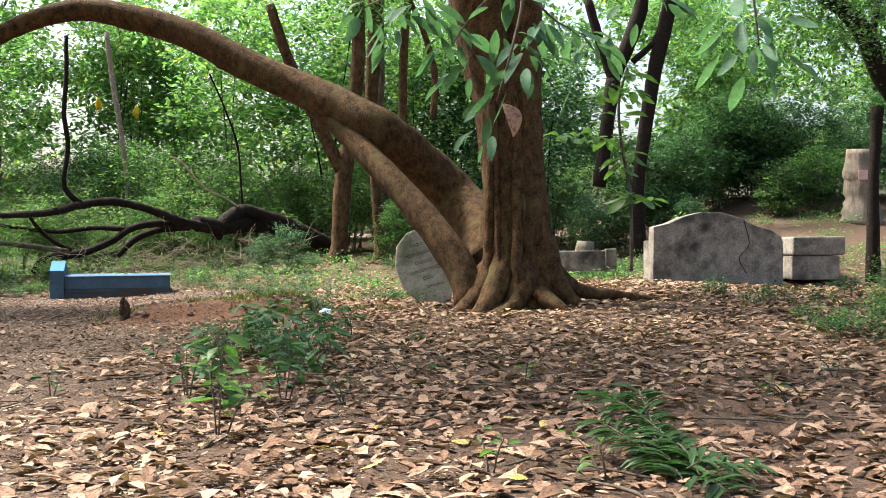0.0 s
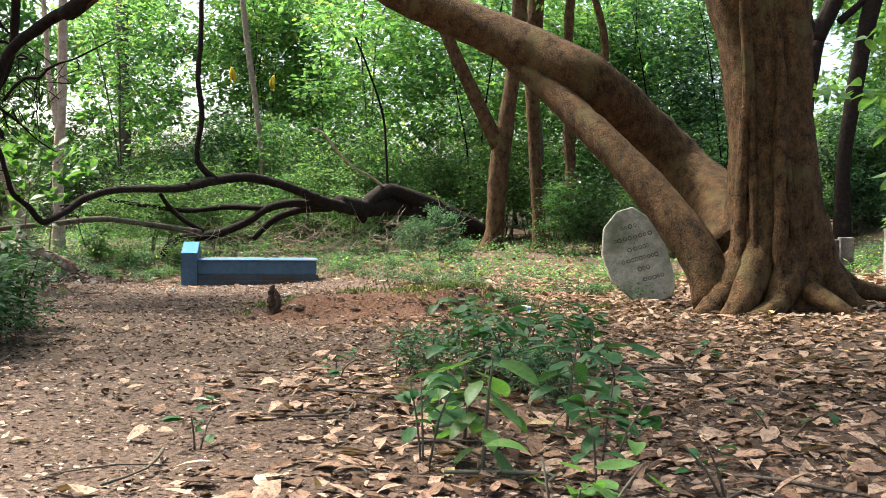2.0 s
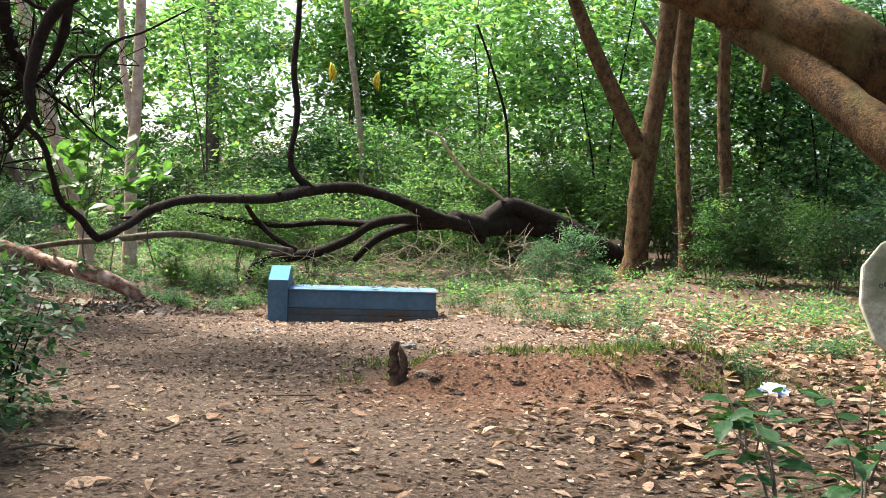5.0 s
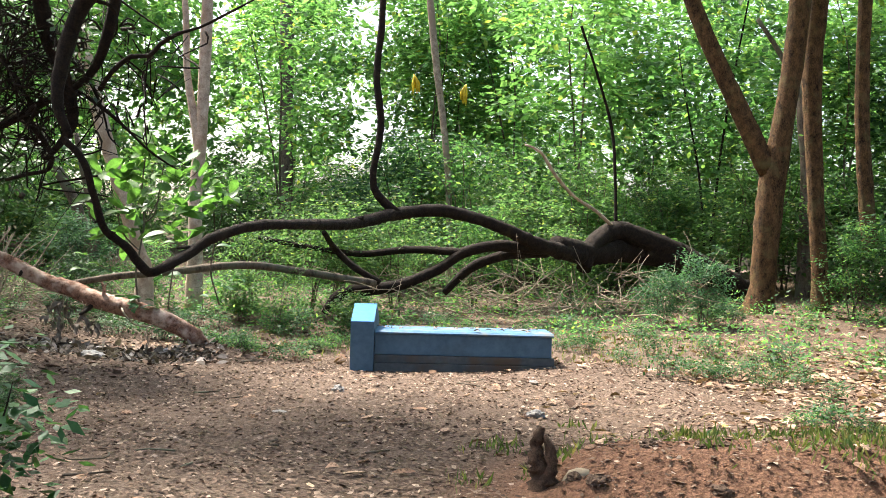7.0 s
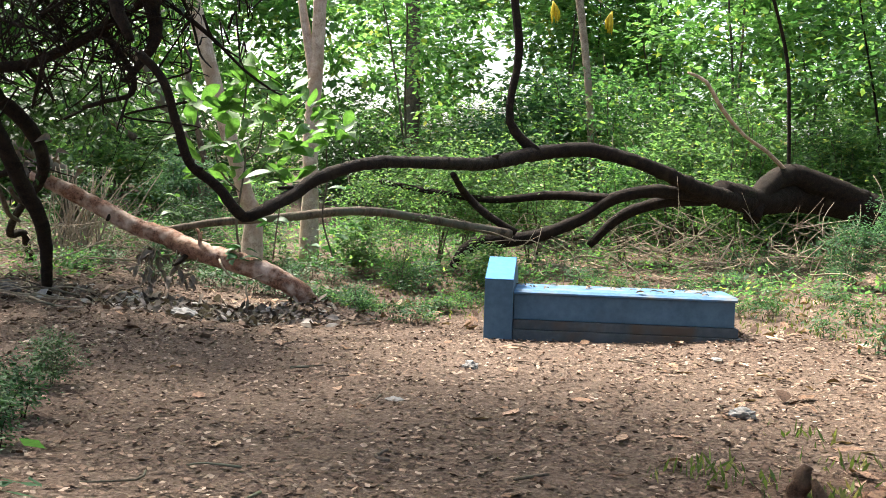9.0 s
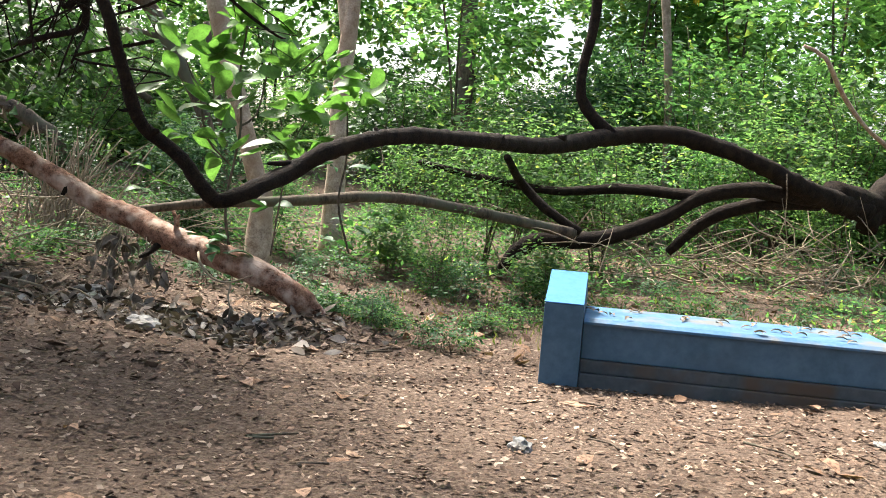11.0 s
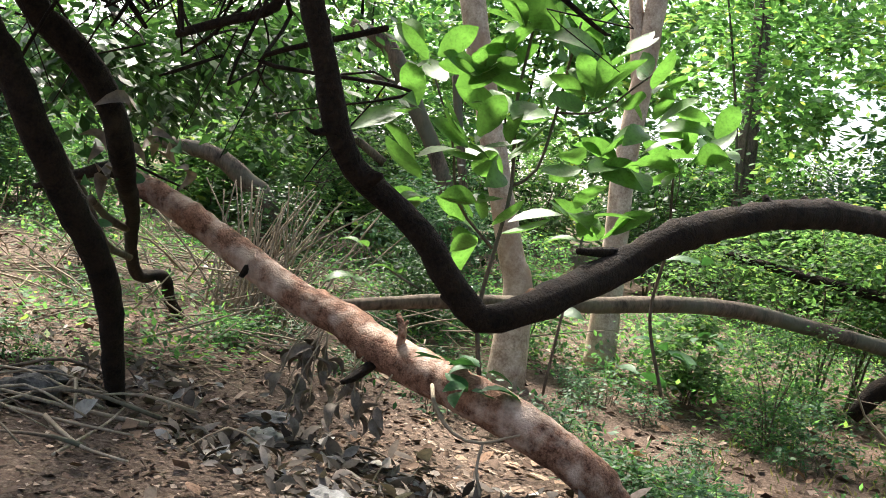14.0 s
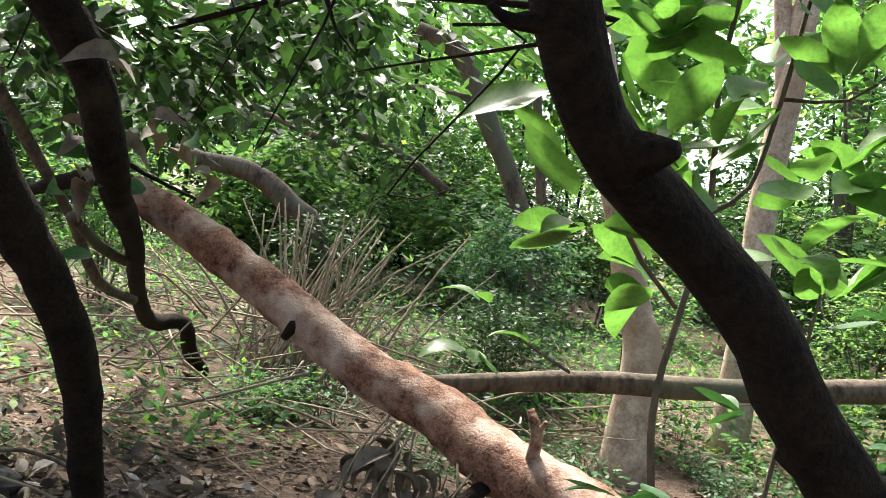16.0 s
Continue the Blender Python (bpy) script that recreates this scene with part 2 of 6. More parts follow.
# ---- building tools ----
def ground_height(x, y):
    def step(a, b, v):
        k = np.clip((v - a) / (b - a), 0, 1)
        return k * k * (3 - 2 * k)
    h = 0.055 * np.maximum(0, y - 20) * (1 - step(30, 60, y)) + 1.0 * step(30, 60, y)
    h = h + 0.26 * np.exp(-((x - 4.0) / 4.5) ** 2 - ((y - 18.0) / 5.5) ** 2)
    h = h + 0.06 * np.maximum(0, -x - 10.0) * (1 - step(-22, -40, x))
    h = h + 0.14 * np.clip(y - 21, 0, 12) * step(4, 9.5, x)
    u, v = (x + 2.75) * 0.95 + (y - 14.05) * 0.3, -(x + 2.75) * 0.3 + (y - 14.05) * 0.95
    h = h + 0.23 * np.clip(1.25 - (u / 1.45) ** 4 - (v / 0.55) ** 2, 0, 1)
    h = h + 0.15 * np.exp(-((x + 9.55) / 0.5) ** 2 - ((y - 18.85) / 0.4) ** 2)
    h = h + 0.10 * np.exp(-((x + 5.0) / 0.9) ** 2 - ((y - 19.6) / 0.9) ** 2)
    calm = 1 - 0.8 * np.exp(-((x + 6.3) / 2.5) ** 2 - ((y - 19.4) / 2.0) ** 2)
    h = h + calm * (0.035 * np.sin(0.9 * x + 0.4 * y) * np.sin(0.7 * y - 0.5 * x) + 0.012 * np.sin(3.1 * x + 1.3) * np.sin(2.7 * y))
    return h


def gz(x, y):
    return float(ground_height((x), (y)))


def mesh_of(name, verts, faces, mat, smooth=True):
    me = bpy.data.meshes.new(name)
    me.from_pydata(verts if isinstance(verts, list) else verts.tolist(), [], faces if isinstance(faces, list) else faces.tolist())
    me.materials.append(mat)
    if smooth:
        me.polygons.foreach_set("use_smooth", [True] * len(me.polygons))
    me.update()
    return me


def thing(name, label, category, place=(0, 0, 0), group="", kind=""):
    ob = new(name)
    ob.location = place
    ob.empty_display_size = 0.1
    return tagged(ob, label, category, group, kind)


def put(name, me, parent, label=""):
    """Links a mesh given in world metres under a thing that stands at its own base."""
    ob = new(name, me)
    ob.parent = parent
    top, shift = parent, Vector((0, 0, 0))
    while top is not None:
        shift = shift + top.location
        top = top.parent
    ob.matrix_parent_inverse = Matrix.Translation(-shift)
    return tagged(ob, label) if label else ob


def part(name, bm, mat, parent, label=""):
    me = bpy.data.meshes.new(name)
    bm.to_mesh(me)
    bm.free()
    me.materials.append(mat)
    return put(name, me, parent, label)


def curve_points(pts, step):
    """A smooth line through (x, y, z, radius), sampled about every step metres."""
    p = np.array(pts, float)
    q = np.vstack([2 * p[0] - p[1], p, 2 * p[-1] - p[-2]])
    out = []
    for i in range(1, len(q) - 2):
        n = max(2, int(np.linalg.norm(q[i + 1][:3] - q[i][:3]) / step))
        for k in range(n):
            t = k / n
            out.append(0.5 * (2 * q[i] + (q[i + 1] - q[i - 1]) * t + (2 * q[i - 1] - 5 * q[i] + 4 * q[i + 1] - q[i + 2]) * t * t + (3 * q[i] - q[i - 1] - 3 * q[i + 1] + q[i + 2]) * t ** 3))
    out.append(q[-2])
    return np.array(out)


def tube_data(pts, seg=10, step=0.12, lumps=0.12, seed=0, flutes=0, fl=0.0):
    c = curve_points(pts, step)
    n = len(c)
    tang = np.gradient(c[:, :3], axis=0)
    tang /= np.linalg.norm(tang, axis=1)[:, None] + 1e-9
    side = np.cross(tang[0], (0.31, 0.2, 0.93))
    if np.linalg.norm(side) < 0.2:
        side = np.cross(tang[0], (1, 0, 0))
    verts, faces = [], []
    rng = np.random.default_rng(seed)
    ph = rng.uniform(0, 6.28, 6)
    for i in range(n):
        side = side - tang[i] * np.dot(side, tang[i])
        side /= np.linalg.norm(side)
        up = np.cross(tang[i], side)
        a = np.linspace(0, 2 * math.pi, seg, endpoint=False)
        s = i * step
        wob = 1 + lumps * (0.5 * np.sin(2 * a + ph[0] + s * 2.1 / max(c[i, 3] * 8, 0.3)) + 0.35 * np.sin(3 * a + ph[1] - s * 3.3) + 0.4 * np.sin(s * 5.0 / max(c[i, 3] * 9, 0.5) + ph[2]))
        if flutes:
            wob = wob + fl * np.sin(flutes * a + ph[3] + 0.3 * s)
        r = max(c[i, 3], 0.002)
        if r > 0.028:
            wob = np.ones(seg)
            if flutes:
                wob = wob + fl * np.sin(flutes * a + ph[3] + 0.25 * s)
            for k in range(seg):
                q = Vector(c[i, :3] + (side * math.cos(a[k]) + up * math.sin(a[k])) * r) + Vector((seed * 7.0, 0, 0))
                wob[k] += lumps * (1.0 * noise.noise(q * (0.45 / r)) + 0.55 * noise.noise(q * (1.3 / r)))
        r = r * wob
        verts.append(c[i, :3] + np.outer(np.cos(a) * r, side) + np.outer(np.sin(a) * r, up))
    verts = np.vstack(verts + [c[:1, :3], c[-1:, :3]])
    for i in range(n - 1):
        for k in range(seg):
            k2 = (k + 1) % seg
            faces.append((i * seg + k, i * seg + k2, (i + 1) * seg + k2, (i + 1) * seg + k))
    for k in range(seg):
        k2 = (k + 1) % seg
        faces.append((n * seg, k2, k))
        faces.append((n * seg + 1, (n - 1) * seg + k, (n - 1) * seg + k2))
    return verts, faces


def tube(name, pts, mat, parent, label="", **kw):
    v, f = tube_data(pts, **kw)
    return put(name, mesh_of(name, v, f, mat), parent, label)


def joined(pieces):
    verts, faces, base = [], [], 0
    for v, f in pieces:
        verts.append(np.asarray(v))
        faces += [tuple(base + i for i in q) for q in f]
        base += len(v)
    return np.vstack(verts), faces


def leaves_data(pos, ahead, up, length, width, fold=0.25, curl=0.2, n=2, seed=0):
    """Many leaves at once: each is a folded, bent blade of 2 x n quads with a pointed tip."""
    pos, ahead, up = np.asarray(pos, float), np.asarray(ahead, float), np.asarray(up, float)
    count = len(pos)
    ahead = ahead / (np.linalg.norm(ahead, axis=1)[:, None] + 1e-9)
    side = np.cross(ahead, up)
    side /= np.linalg.norm(side, axis=1)[:, None] + 1e-9
    up = np.cross(side, ahead)
    length = np.broadcast_to(length, count)[:, None]
    width = np.broadcast_to(width, count)[:, None]
    fold = np.broadcast_to(fold, count)[:, None]
    curl = np.broadcast_to(curl, count)[:, None]
    rows = []
    for i in range(n + 1):
        s = i / n
        w = (0.05 + 0.68 * math.sin(math.pi * s ** 0.9) ** 0.8) if 0 < i < n else (0.10 if i == 0 else 0.03)
        z = curl * length * (0.25 - (s - 0.5) ** 2) * 1.6
        mid = pos + ahead * length * s + up * z
        half = side * width * w * 0.5
        lift = up * width * w * fold
        rows += [mid - half + lift, mid, mid + half + lift]
    per = 3 * (n + 1)
    verts = np.stack(rows, axis=1).reshape(-1, 3)
    quads = []
    for i in range(n):
        a = 3 * i
        quads += [(a, a + 1, a + 4, a + 3), (a + 1, a + 2, a + 5, a + 4)]
    faces = (np.array(quads)[None] + (np.arange(count) * per)[:, None, None]).reshape(-1, 4)
    return verts, faces


def big_mesh(name, verts, faces, mat):
    """A mesh of many quads, filled at once."""
    me = bpy.data.meshes.new(name)
    me.vertices.add(len(verts))
    me.vertices.foreach_set("co", np.asarray(verts, np.float32).ravel())
    faces = np.asarray(faces, np.int32)
    me.loops.add(faces.size)
    me.loops.foreach_set("vertex_index", faces.ravel())
    me.polygons.add(len(faces))
    me.polygons.foreach_set("loop_start", np.arange(0, faces.size, faces.shape[1], dtype=np.int32))
    me.materials.append(mat)
    me.update(calc_edges=True)
    return me


def unit_dirs(rng, n):
    v = rng.normal(size=(n, 3))
    return v / np.linalg.norm(v, axis=1)[:, None]


def rough_box(sx, sy, sz, bevel=0.02, at=(0, 0, 0), yaw=0.0):
    bm = bmesh.new()
    bmesh.ops.create_cube(bm, size=1)
    bmesh.ops.scale(bm, vec=(sx, sy, sz), verts=bm.verts)
    bmesh.ops.translate(bm, vec=(0, 0, sz / 2), verts=bm.verts)
    if bevel:
        bmesh.ops.bevel(bm, geom=bm.edges[:], offset=bevel, segments=2, affect="EDGES", profile=0.6)
    bm.transform(pose(*at, 0, 0, yaw))
    return bm


def prism(profile, depth, at, yaw, bevel=0.01, axis="y"):
    """Extrudes a closed (across, up) profile over a depth; axis y runs away from the viewer, x along the length."""
    bm = bmesh.new()
    vs = [bm.verts.new((0, a, b)) if axis == "x" else bm.verts.new((a, 0, b)) for a, b in profile]
    f = bm.faces.new(vs)
    r = bmesh.ops.extrude_face_region(bm, geom=[f])
    moved = [g for g in r["geom"] if isinstance(g, bmesh.types.BMVert)]
    bmesh.ops.translate(bm, vec=(depth, 0, 0) if axis == "x" else (0, depth, 0), verts=moved)
    bmesh.ops.recalc_face_normals(bm, faces=bm.faces[:])
    if bevel:
        bmesh.ops.bevel(bm, geom=bm.edges[:], offset=bevel, segments=2, affect="EDGES", profile=0.6)
    bm.transform(pose(*at, 0, 0, yaw))
    return bm


# ---- ground: one sheet to the horizon ----
def ground():
    fine = np.arange(-26, 20.01, 0.2)
    xs = np.concatenate([[-3000, -1200, -500, -200, -100, -60, -40, -32], fine, [24, 30, 40, 60, 100, 200, 500, 1200, 3000]])
    finey = np.arange(-6, 40.01, 0.2)
    ys = np.concatenate([[-3000, -1200, -500, -200, -100, -60, -30, -18, -11], finey, [45, 52, 60, 80, 120, 200, 500, 1200, 3000]])
    gx, gy = np.meshgrid(xs, ys)
    rng = np.random.default_rng(1)
    z = ground_height(gx, gy) + rng.normal(0, 0.008, gx.shape)
    verts = np.stack([gx.ravel(), gy.ravel(), z.ravel()], axis=1)
    nx = len(xs)
    i, j = np.meshgrid(np.arange(nx - 1), np.arange(len(ys) - 1))
    a = (j * nx + i).ravel()
    faces = np.stack([a, a + 1, a + nx + 1, a + nx], axis=1)
    me = big_mesh("ground", verts, faces, SOIL)
    me.polygons.foreach_set("use_smooth", [True] * len(me.polygons))
    tagged(new("ground", me), "reddish brown forest soil strewn with leaf crumbs", "ground", kind="structure")


ground()


# ---- the blue tomb ----
def blue_tomb():
    yaw, at = 20.0, (-7.5, 18.5, -0.02)
    t = thing("tomb", "low blue-grey painted concrete tomb with a gabled headblock on bare earth", "tomb", at)
    place = Matrix.Translation(at) @ pose(0, 0, 0, 0, 0, yaw)

    def along(profile, a, b, bev):
        return prism(profile, b - a, tuple(place @ Vector((a, 0, 0))), yaw, bev, "x")

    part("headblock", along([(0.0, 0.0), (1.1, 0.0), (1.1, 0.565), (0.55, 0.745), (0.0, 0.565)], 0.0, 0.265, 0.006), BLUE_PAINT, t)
    # Same paint as the headblock; the lighter tone stands for sky light.
    part("front_slope", along([(-0.004, 0.568), (0.55, 0.749), (0.55, 0.755), (-0.006, 0.574)], 0.002, 0.263, 0.0), PAINT_SKYLIT, t, "sloping face in the tomb's blue, coloured brighter for sky light")
    part("foot_course", along([(0.015, 0), (1.085, 0), (1.085, 0.11), (0.015, 0.11)], 0.268, 2.34, 0.006), PAINT_STAINED, t, "mud-stained dark foot course")
    part("middle_course", along([(0.06, 0.112), (1.04, 0.112), (1.04, 0.198), (0.06, 0.198)], 0.268, 2.31, 0.006), PAINT_STAINED, t)
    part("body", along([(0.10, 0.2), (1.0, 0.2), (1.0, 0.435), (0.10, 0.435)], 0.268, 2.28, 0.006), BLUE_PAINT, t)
    part("top_slab", along([(0.065, 0.437), (1.035, 0.437), (1.035, 0.455), (0.98, 0.476), (0.12, 0.476), (0.065, 0.455)], 0.268, 2.30, 0.004), PAINT_TOP, t, "dusty top with a bevelled rim, its blue lightened for sky light")
    return place


TOMB = blue_tomb()


# ---- the big tree and the stone under it ----
def big_tree():
    t = thing("tree", "large brown multi-stemmed tree with fluted trunk and arching limb", "tree", (2.0, 15.0, gz(2.0, 15.0)))
    tube("trunk", [(1.53, 14.38, -0.02, 0.718), (1.53, 14.38, 0.32, 0.633), (1.56, 14.39, 1.08, 0.498), (1.54, 14.4, 1.76, 0.422), (1.48, 14.4, 2.35, 0.389), (1.38, 14.4, 3.02, 0.389), (1.23, 14.4, 3.7, 0.405), (1.09, 14.39, 4.38, 0.422), (0.99, 14.4, 5.22, 0.422), (0.89, 14.41, 6.83, 0.38)], BARK_BROWN, t, seg=20, step=0.15, lumps=0.1, seed=3, flutes=5, fl=0.06)
    tube("stem", [(2.01, 14.21, 0.04, 0.292), (1.95, 14.22, 0.66, 0.258), (1.87, 14.22, 1.5, 0.233), (1.8, 14.33, 2.34, 0.218), (1.75, 14.33, 3.18, 0.235), (1.72, 14.44, 4.03, 0.279), (1.72, 14.45, 5.05, 0.304), (1.9, 14.48, 6.82, 0.279)], BARK_BROWN, t, seg=14, step=0.15, lumps=0.1, seed=4, flutes=3, fl=0.05)
    tube("limb", [(1.32, 14.37, 0.74, 0.401), (1.12, 15.26, 1.25, 0.402), (0.63, 16.07, 1.82, 0.385), (0.04, 15.87, 2.41, 0.345), (-0.49, 15.32, 2.85, 0.316), (-1.23, 15.41, 3.29, 0.3), (-2, 15.56, 3.65, 0.267), (-2.85, 15.6, 4.04, 0.259), (-3.71, 15.64, 4.5, 0.223), (-4.58, 15.68, 4.8, 0.206), (-5.52, 15.62, 4.97, 0.178), (-6.31, 15.46, 4.79, 0.149), (-7.05, 15.19, 4.34, 0.129), (-7.49, 14.96, 3.89, 0.109)], BARK_BROWN, t, "long limb arching low to one side", seg=16, step=0.14, lumps=0.09, seed=5, flutes=2, fl=0.05)
    tube("limb", [(0.93, 13.94, 0.14, 0.222), (0.85, 14.03, 0.59, 0.24), (0.53, 14.22, 1.09, 0.235), (0.08, 14.49, 1.64, 0.214), (-0.38, 14.76, 2.13, 0.192), (-0.98, 15.15, 2.73, 0.17), (-1.64, 15.5, 3.27, 0.119)], BARK_BROWN, t, seg=14, step=0.14, lumps=0.1, seed=6)
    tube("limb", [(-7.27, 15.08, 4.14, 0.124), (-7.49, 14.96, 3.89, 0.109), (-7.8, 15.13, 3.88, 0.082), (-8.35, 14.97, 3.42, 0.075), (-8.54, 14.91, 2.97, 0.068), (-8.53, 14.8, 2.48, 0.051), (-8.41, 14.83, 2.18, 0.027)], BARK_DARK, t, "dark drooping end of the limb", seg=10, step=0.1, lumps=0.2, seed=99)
    for k, pts in enumerate([[(1.37, 14.28, 1.33, 0.126), (1.26, 14.07, 0.75, 0.191), (1.02, 13.84, 0.27, 0.18), (0.73, 13.62, 0.02, 0.097)], [(1.5, 14.19, 1.5, 0.125), (1.41, 13.98, 0.75, 0.198), (1.19, 13.65, 0.2, 0.161), (0.94, 13.43, -0.04, 0.072)], [(1.7, 14.21, 1.33, 0.142), (1.7, 13.95, 0.59, 0.197), (1.54, 13.68, 0.16, 0.145), (1.1, 13.35, -0.0, 0.055)], [(2.08, 14.23, 1.16, 0.108), (2.19, 14.13, 0.5, 0.157), (2.52, 14.05, 0.16, 0.099), (3.03, 13.89, 0.02, 0.041)], [(2.12, 14.33, 0.74, 0.126), (2.5, 14.46, 0.38, 0.118), (3.11, 14.7, 0.28, 0.077), (3.72, 14.85, 0.21, 0.039)], [(1.94, 13.81, 0.35, 0.122), (2.17, 13.53, 0.21, 0.096), (2.37, 13.44, 0.09, 0.047)]]):
        tube("root", pts, BARK_BROWN, t, seg=10, step=0.1, lumps=0.15, seed=20 + k)
    for k, pts in enumerate([[(1.18, 13.85, 0.02, 0.082), (1.2, 13.94, 0.76, 0.082), (1.23, 14.03, 1.66, 0.074), (1.26, 13.99, 2.73, 0.058), (1.17, 13.96, 3.96, 0.041)], [(1.38, 13.77, 0.03, 0.049), (1.36, 13.85, 0.76, 0.049), (1.33, 13.97, 1.66, 0.044), (1.31, 13.98, 2.73, 0.035), (1.21, 13.96, 3.96, 0.025)], [(1.62, 13.77, 0.03, 0.089), (1.62, 13.84, 0.76, 0.09), (1.62, 13.94, 1.66, 0.081), (1.62, 14.04, 2.73, 0.063), (1.52, 14.21, 4.0, 0.046)], [(1.87, 13.89, 0.02, 0.057), (1.8, 13.91, 0.75, 0.057), (1.7, 13.97, 1.66, 0.052), (1.63, 14.05, 2.73, 0.04), (1.54, 14.24, 4.0, 0.029)]]):
        tube("aerial_root", pts, BARK_BROWN, t, seg=7, step=0.12, lumps=0.5, seed=600 + k)
    rng = np.random.default_rng(12)
    # First is the tree's crown; the two nearer are added unseen to shade the foreground.
    for c, r, n in (((1.5, 16.0, 8.4), (6.0, 5.0, 1.9), 200), ((-2.5, 9.5, 7.6), (4.8, 5.0, 1.2), 215), ((3.0, 8.5, 7.8), (5.0, 4.5, 1.2), 150)):
        v, f = foliage(rng, c, r, n, 48, 0.19, 0.42, 0.4, 0.42, 0.1)
        put("crown", big_mesh("crown", v, f, GREEN_SMALL), t)


def diamonds(pos, ahead, up, length, width):
    """Many small leaves at once, one four-cornered blade each."""
    pos, ahead, up = np.asarray(pos, float), np.asarray(ahead, float), np.asarray(up, float)
    ahead = ahead / (np.linalg.norm(ahead, axis=1)[:, None] + 1e-9)
    side = np.cross(ahead, up)
    side /= np.linalg.norm(side, axis=1)[:, None] + 1e-9
    n = len(pos)
    length, width = np.broadcast_to(length, n)[:, None], np.broadcast_to(width, n)[:, None]
    verts = np.stack([pos, pos + ahead * length * 0.45 + side * width * 0.5, pos + ahead * length, pos + ahead * length * 0.45 - side * width * 0.5], axis=1).reshape(-1, 3)
    return verts, np.arange(4 * n).reshape(-1, 4)


def foliage(rng, centre, radii, clusters, per, size, spread=0.28, droop=0.3, ratio=0.5, shell=0.6):
    """Leaves in many uneven clusters within an ellipsoid, with gaps between the clusters."""
    d = unit_dirs(rng, clusters)
    rad = (shell + (1 - shell) * rng.random(clusters) ** 0.5)[:, None] * rng.uniform(0.55, 1.12, clusters)[:, None]
    c = np.asarray(centre) + d * rad * np.asarray(radii)
    own = rng.uniform(0.55, 1.3, clusters) * spread
    k = np.repeat(np.arange(clusters), per)
    off = rng.normal(size=(len(k), 3)) * own[k][:, None] * np.array([1, 1, 0.55])
    pos = c[k] + off
    ahead = off / (np.linalg.norm(off, axis=1)[:, None] + 1e-6) + unit_dirs(rng, len(k)) * 0.7
    ahead[:, 2] = ahead[:, 2] * 0.5 - droop
    up = unit_dirs(rng, len(k)) * 0.55 + np.array([0, 0, 1.0])
    ln = size * rng.uniform(0.6, 1.35, len(k))
    return diamonds(pos, ahead, up, ln, ln * ratio * rng.uniform(0.8, 1.2, len(k)))


def stems(rng, count, height, reach, radius, lean=0.0):
    out = []
    for i in range(count):
        a = rng.uniform(0, 6.28)
        r = reach * rng.uniform(0.3, 1.0)
        h = height * rng.uniform(0.6, 1.0)
        b = rng.uniform(-0.12, 0.12, 2)
        pts = [(b[0], b[1], -0.05, radius), (b[0] + 0.25 * r * math.cos(a), b[1] + 0.25 * r * math.sin(a), 0.4 * h, radius * 0.75), (r * 0.65 * math.cos(a + 0.3), r * 0.65 * math.sin(a + 0.3), 0.75 * h, radius * 0.5), (r * math.cos(a), r * math.sin(a), h, radius * 0.2)]
        out.append(tube_data(pts, 5, 0.3, 0.1, int(rng.integers(1e6))))
    return joined(out)


big_tree()


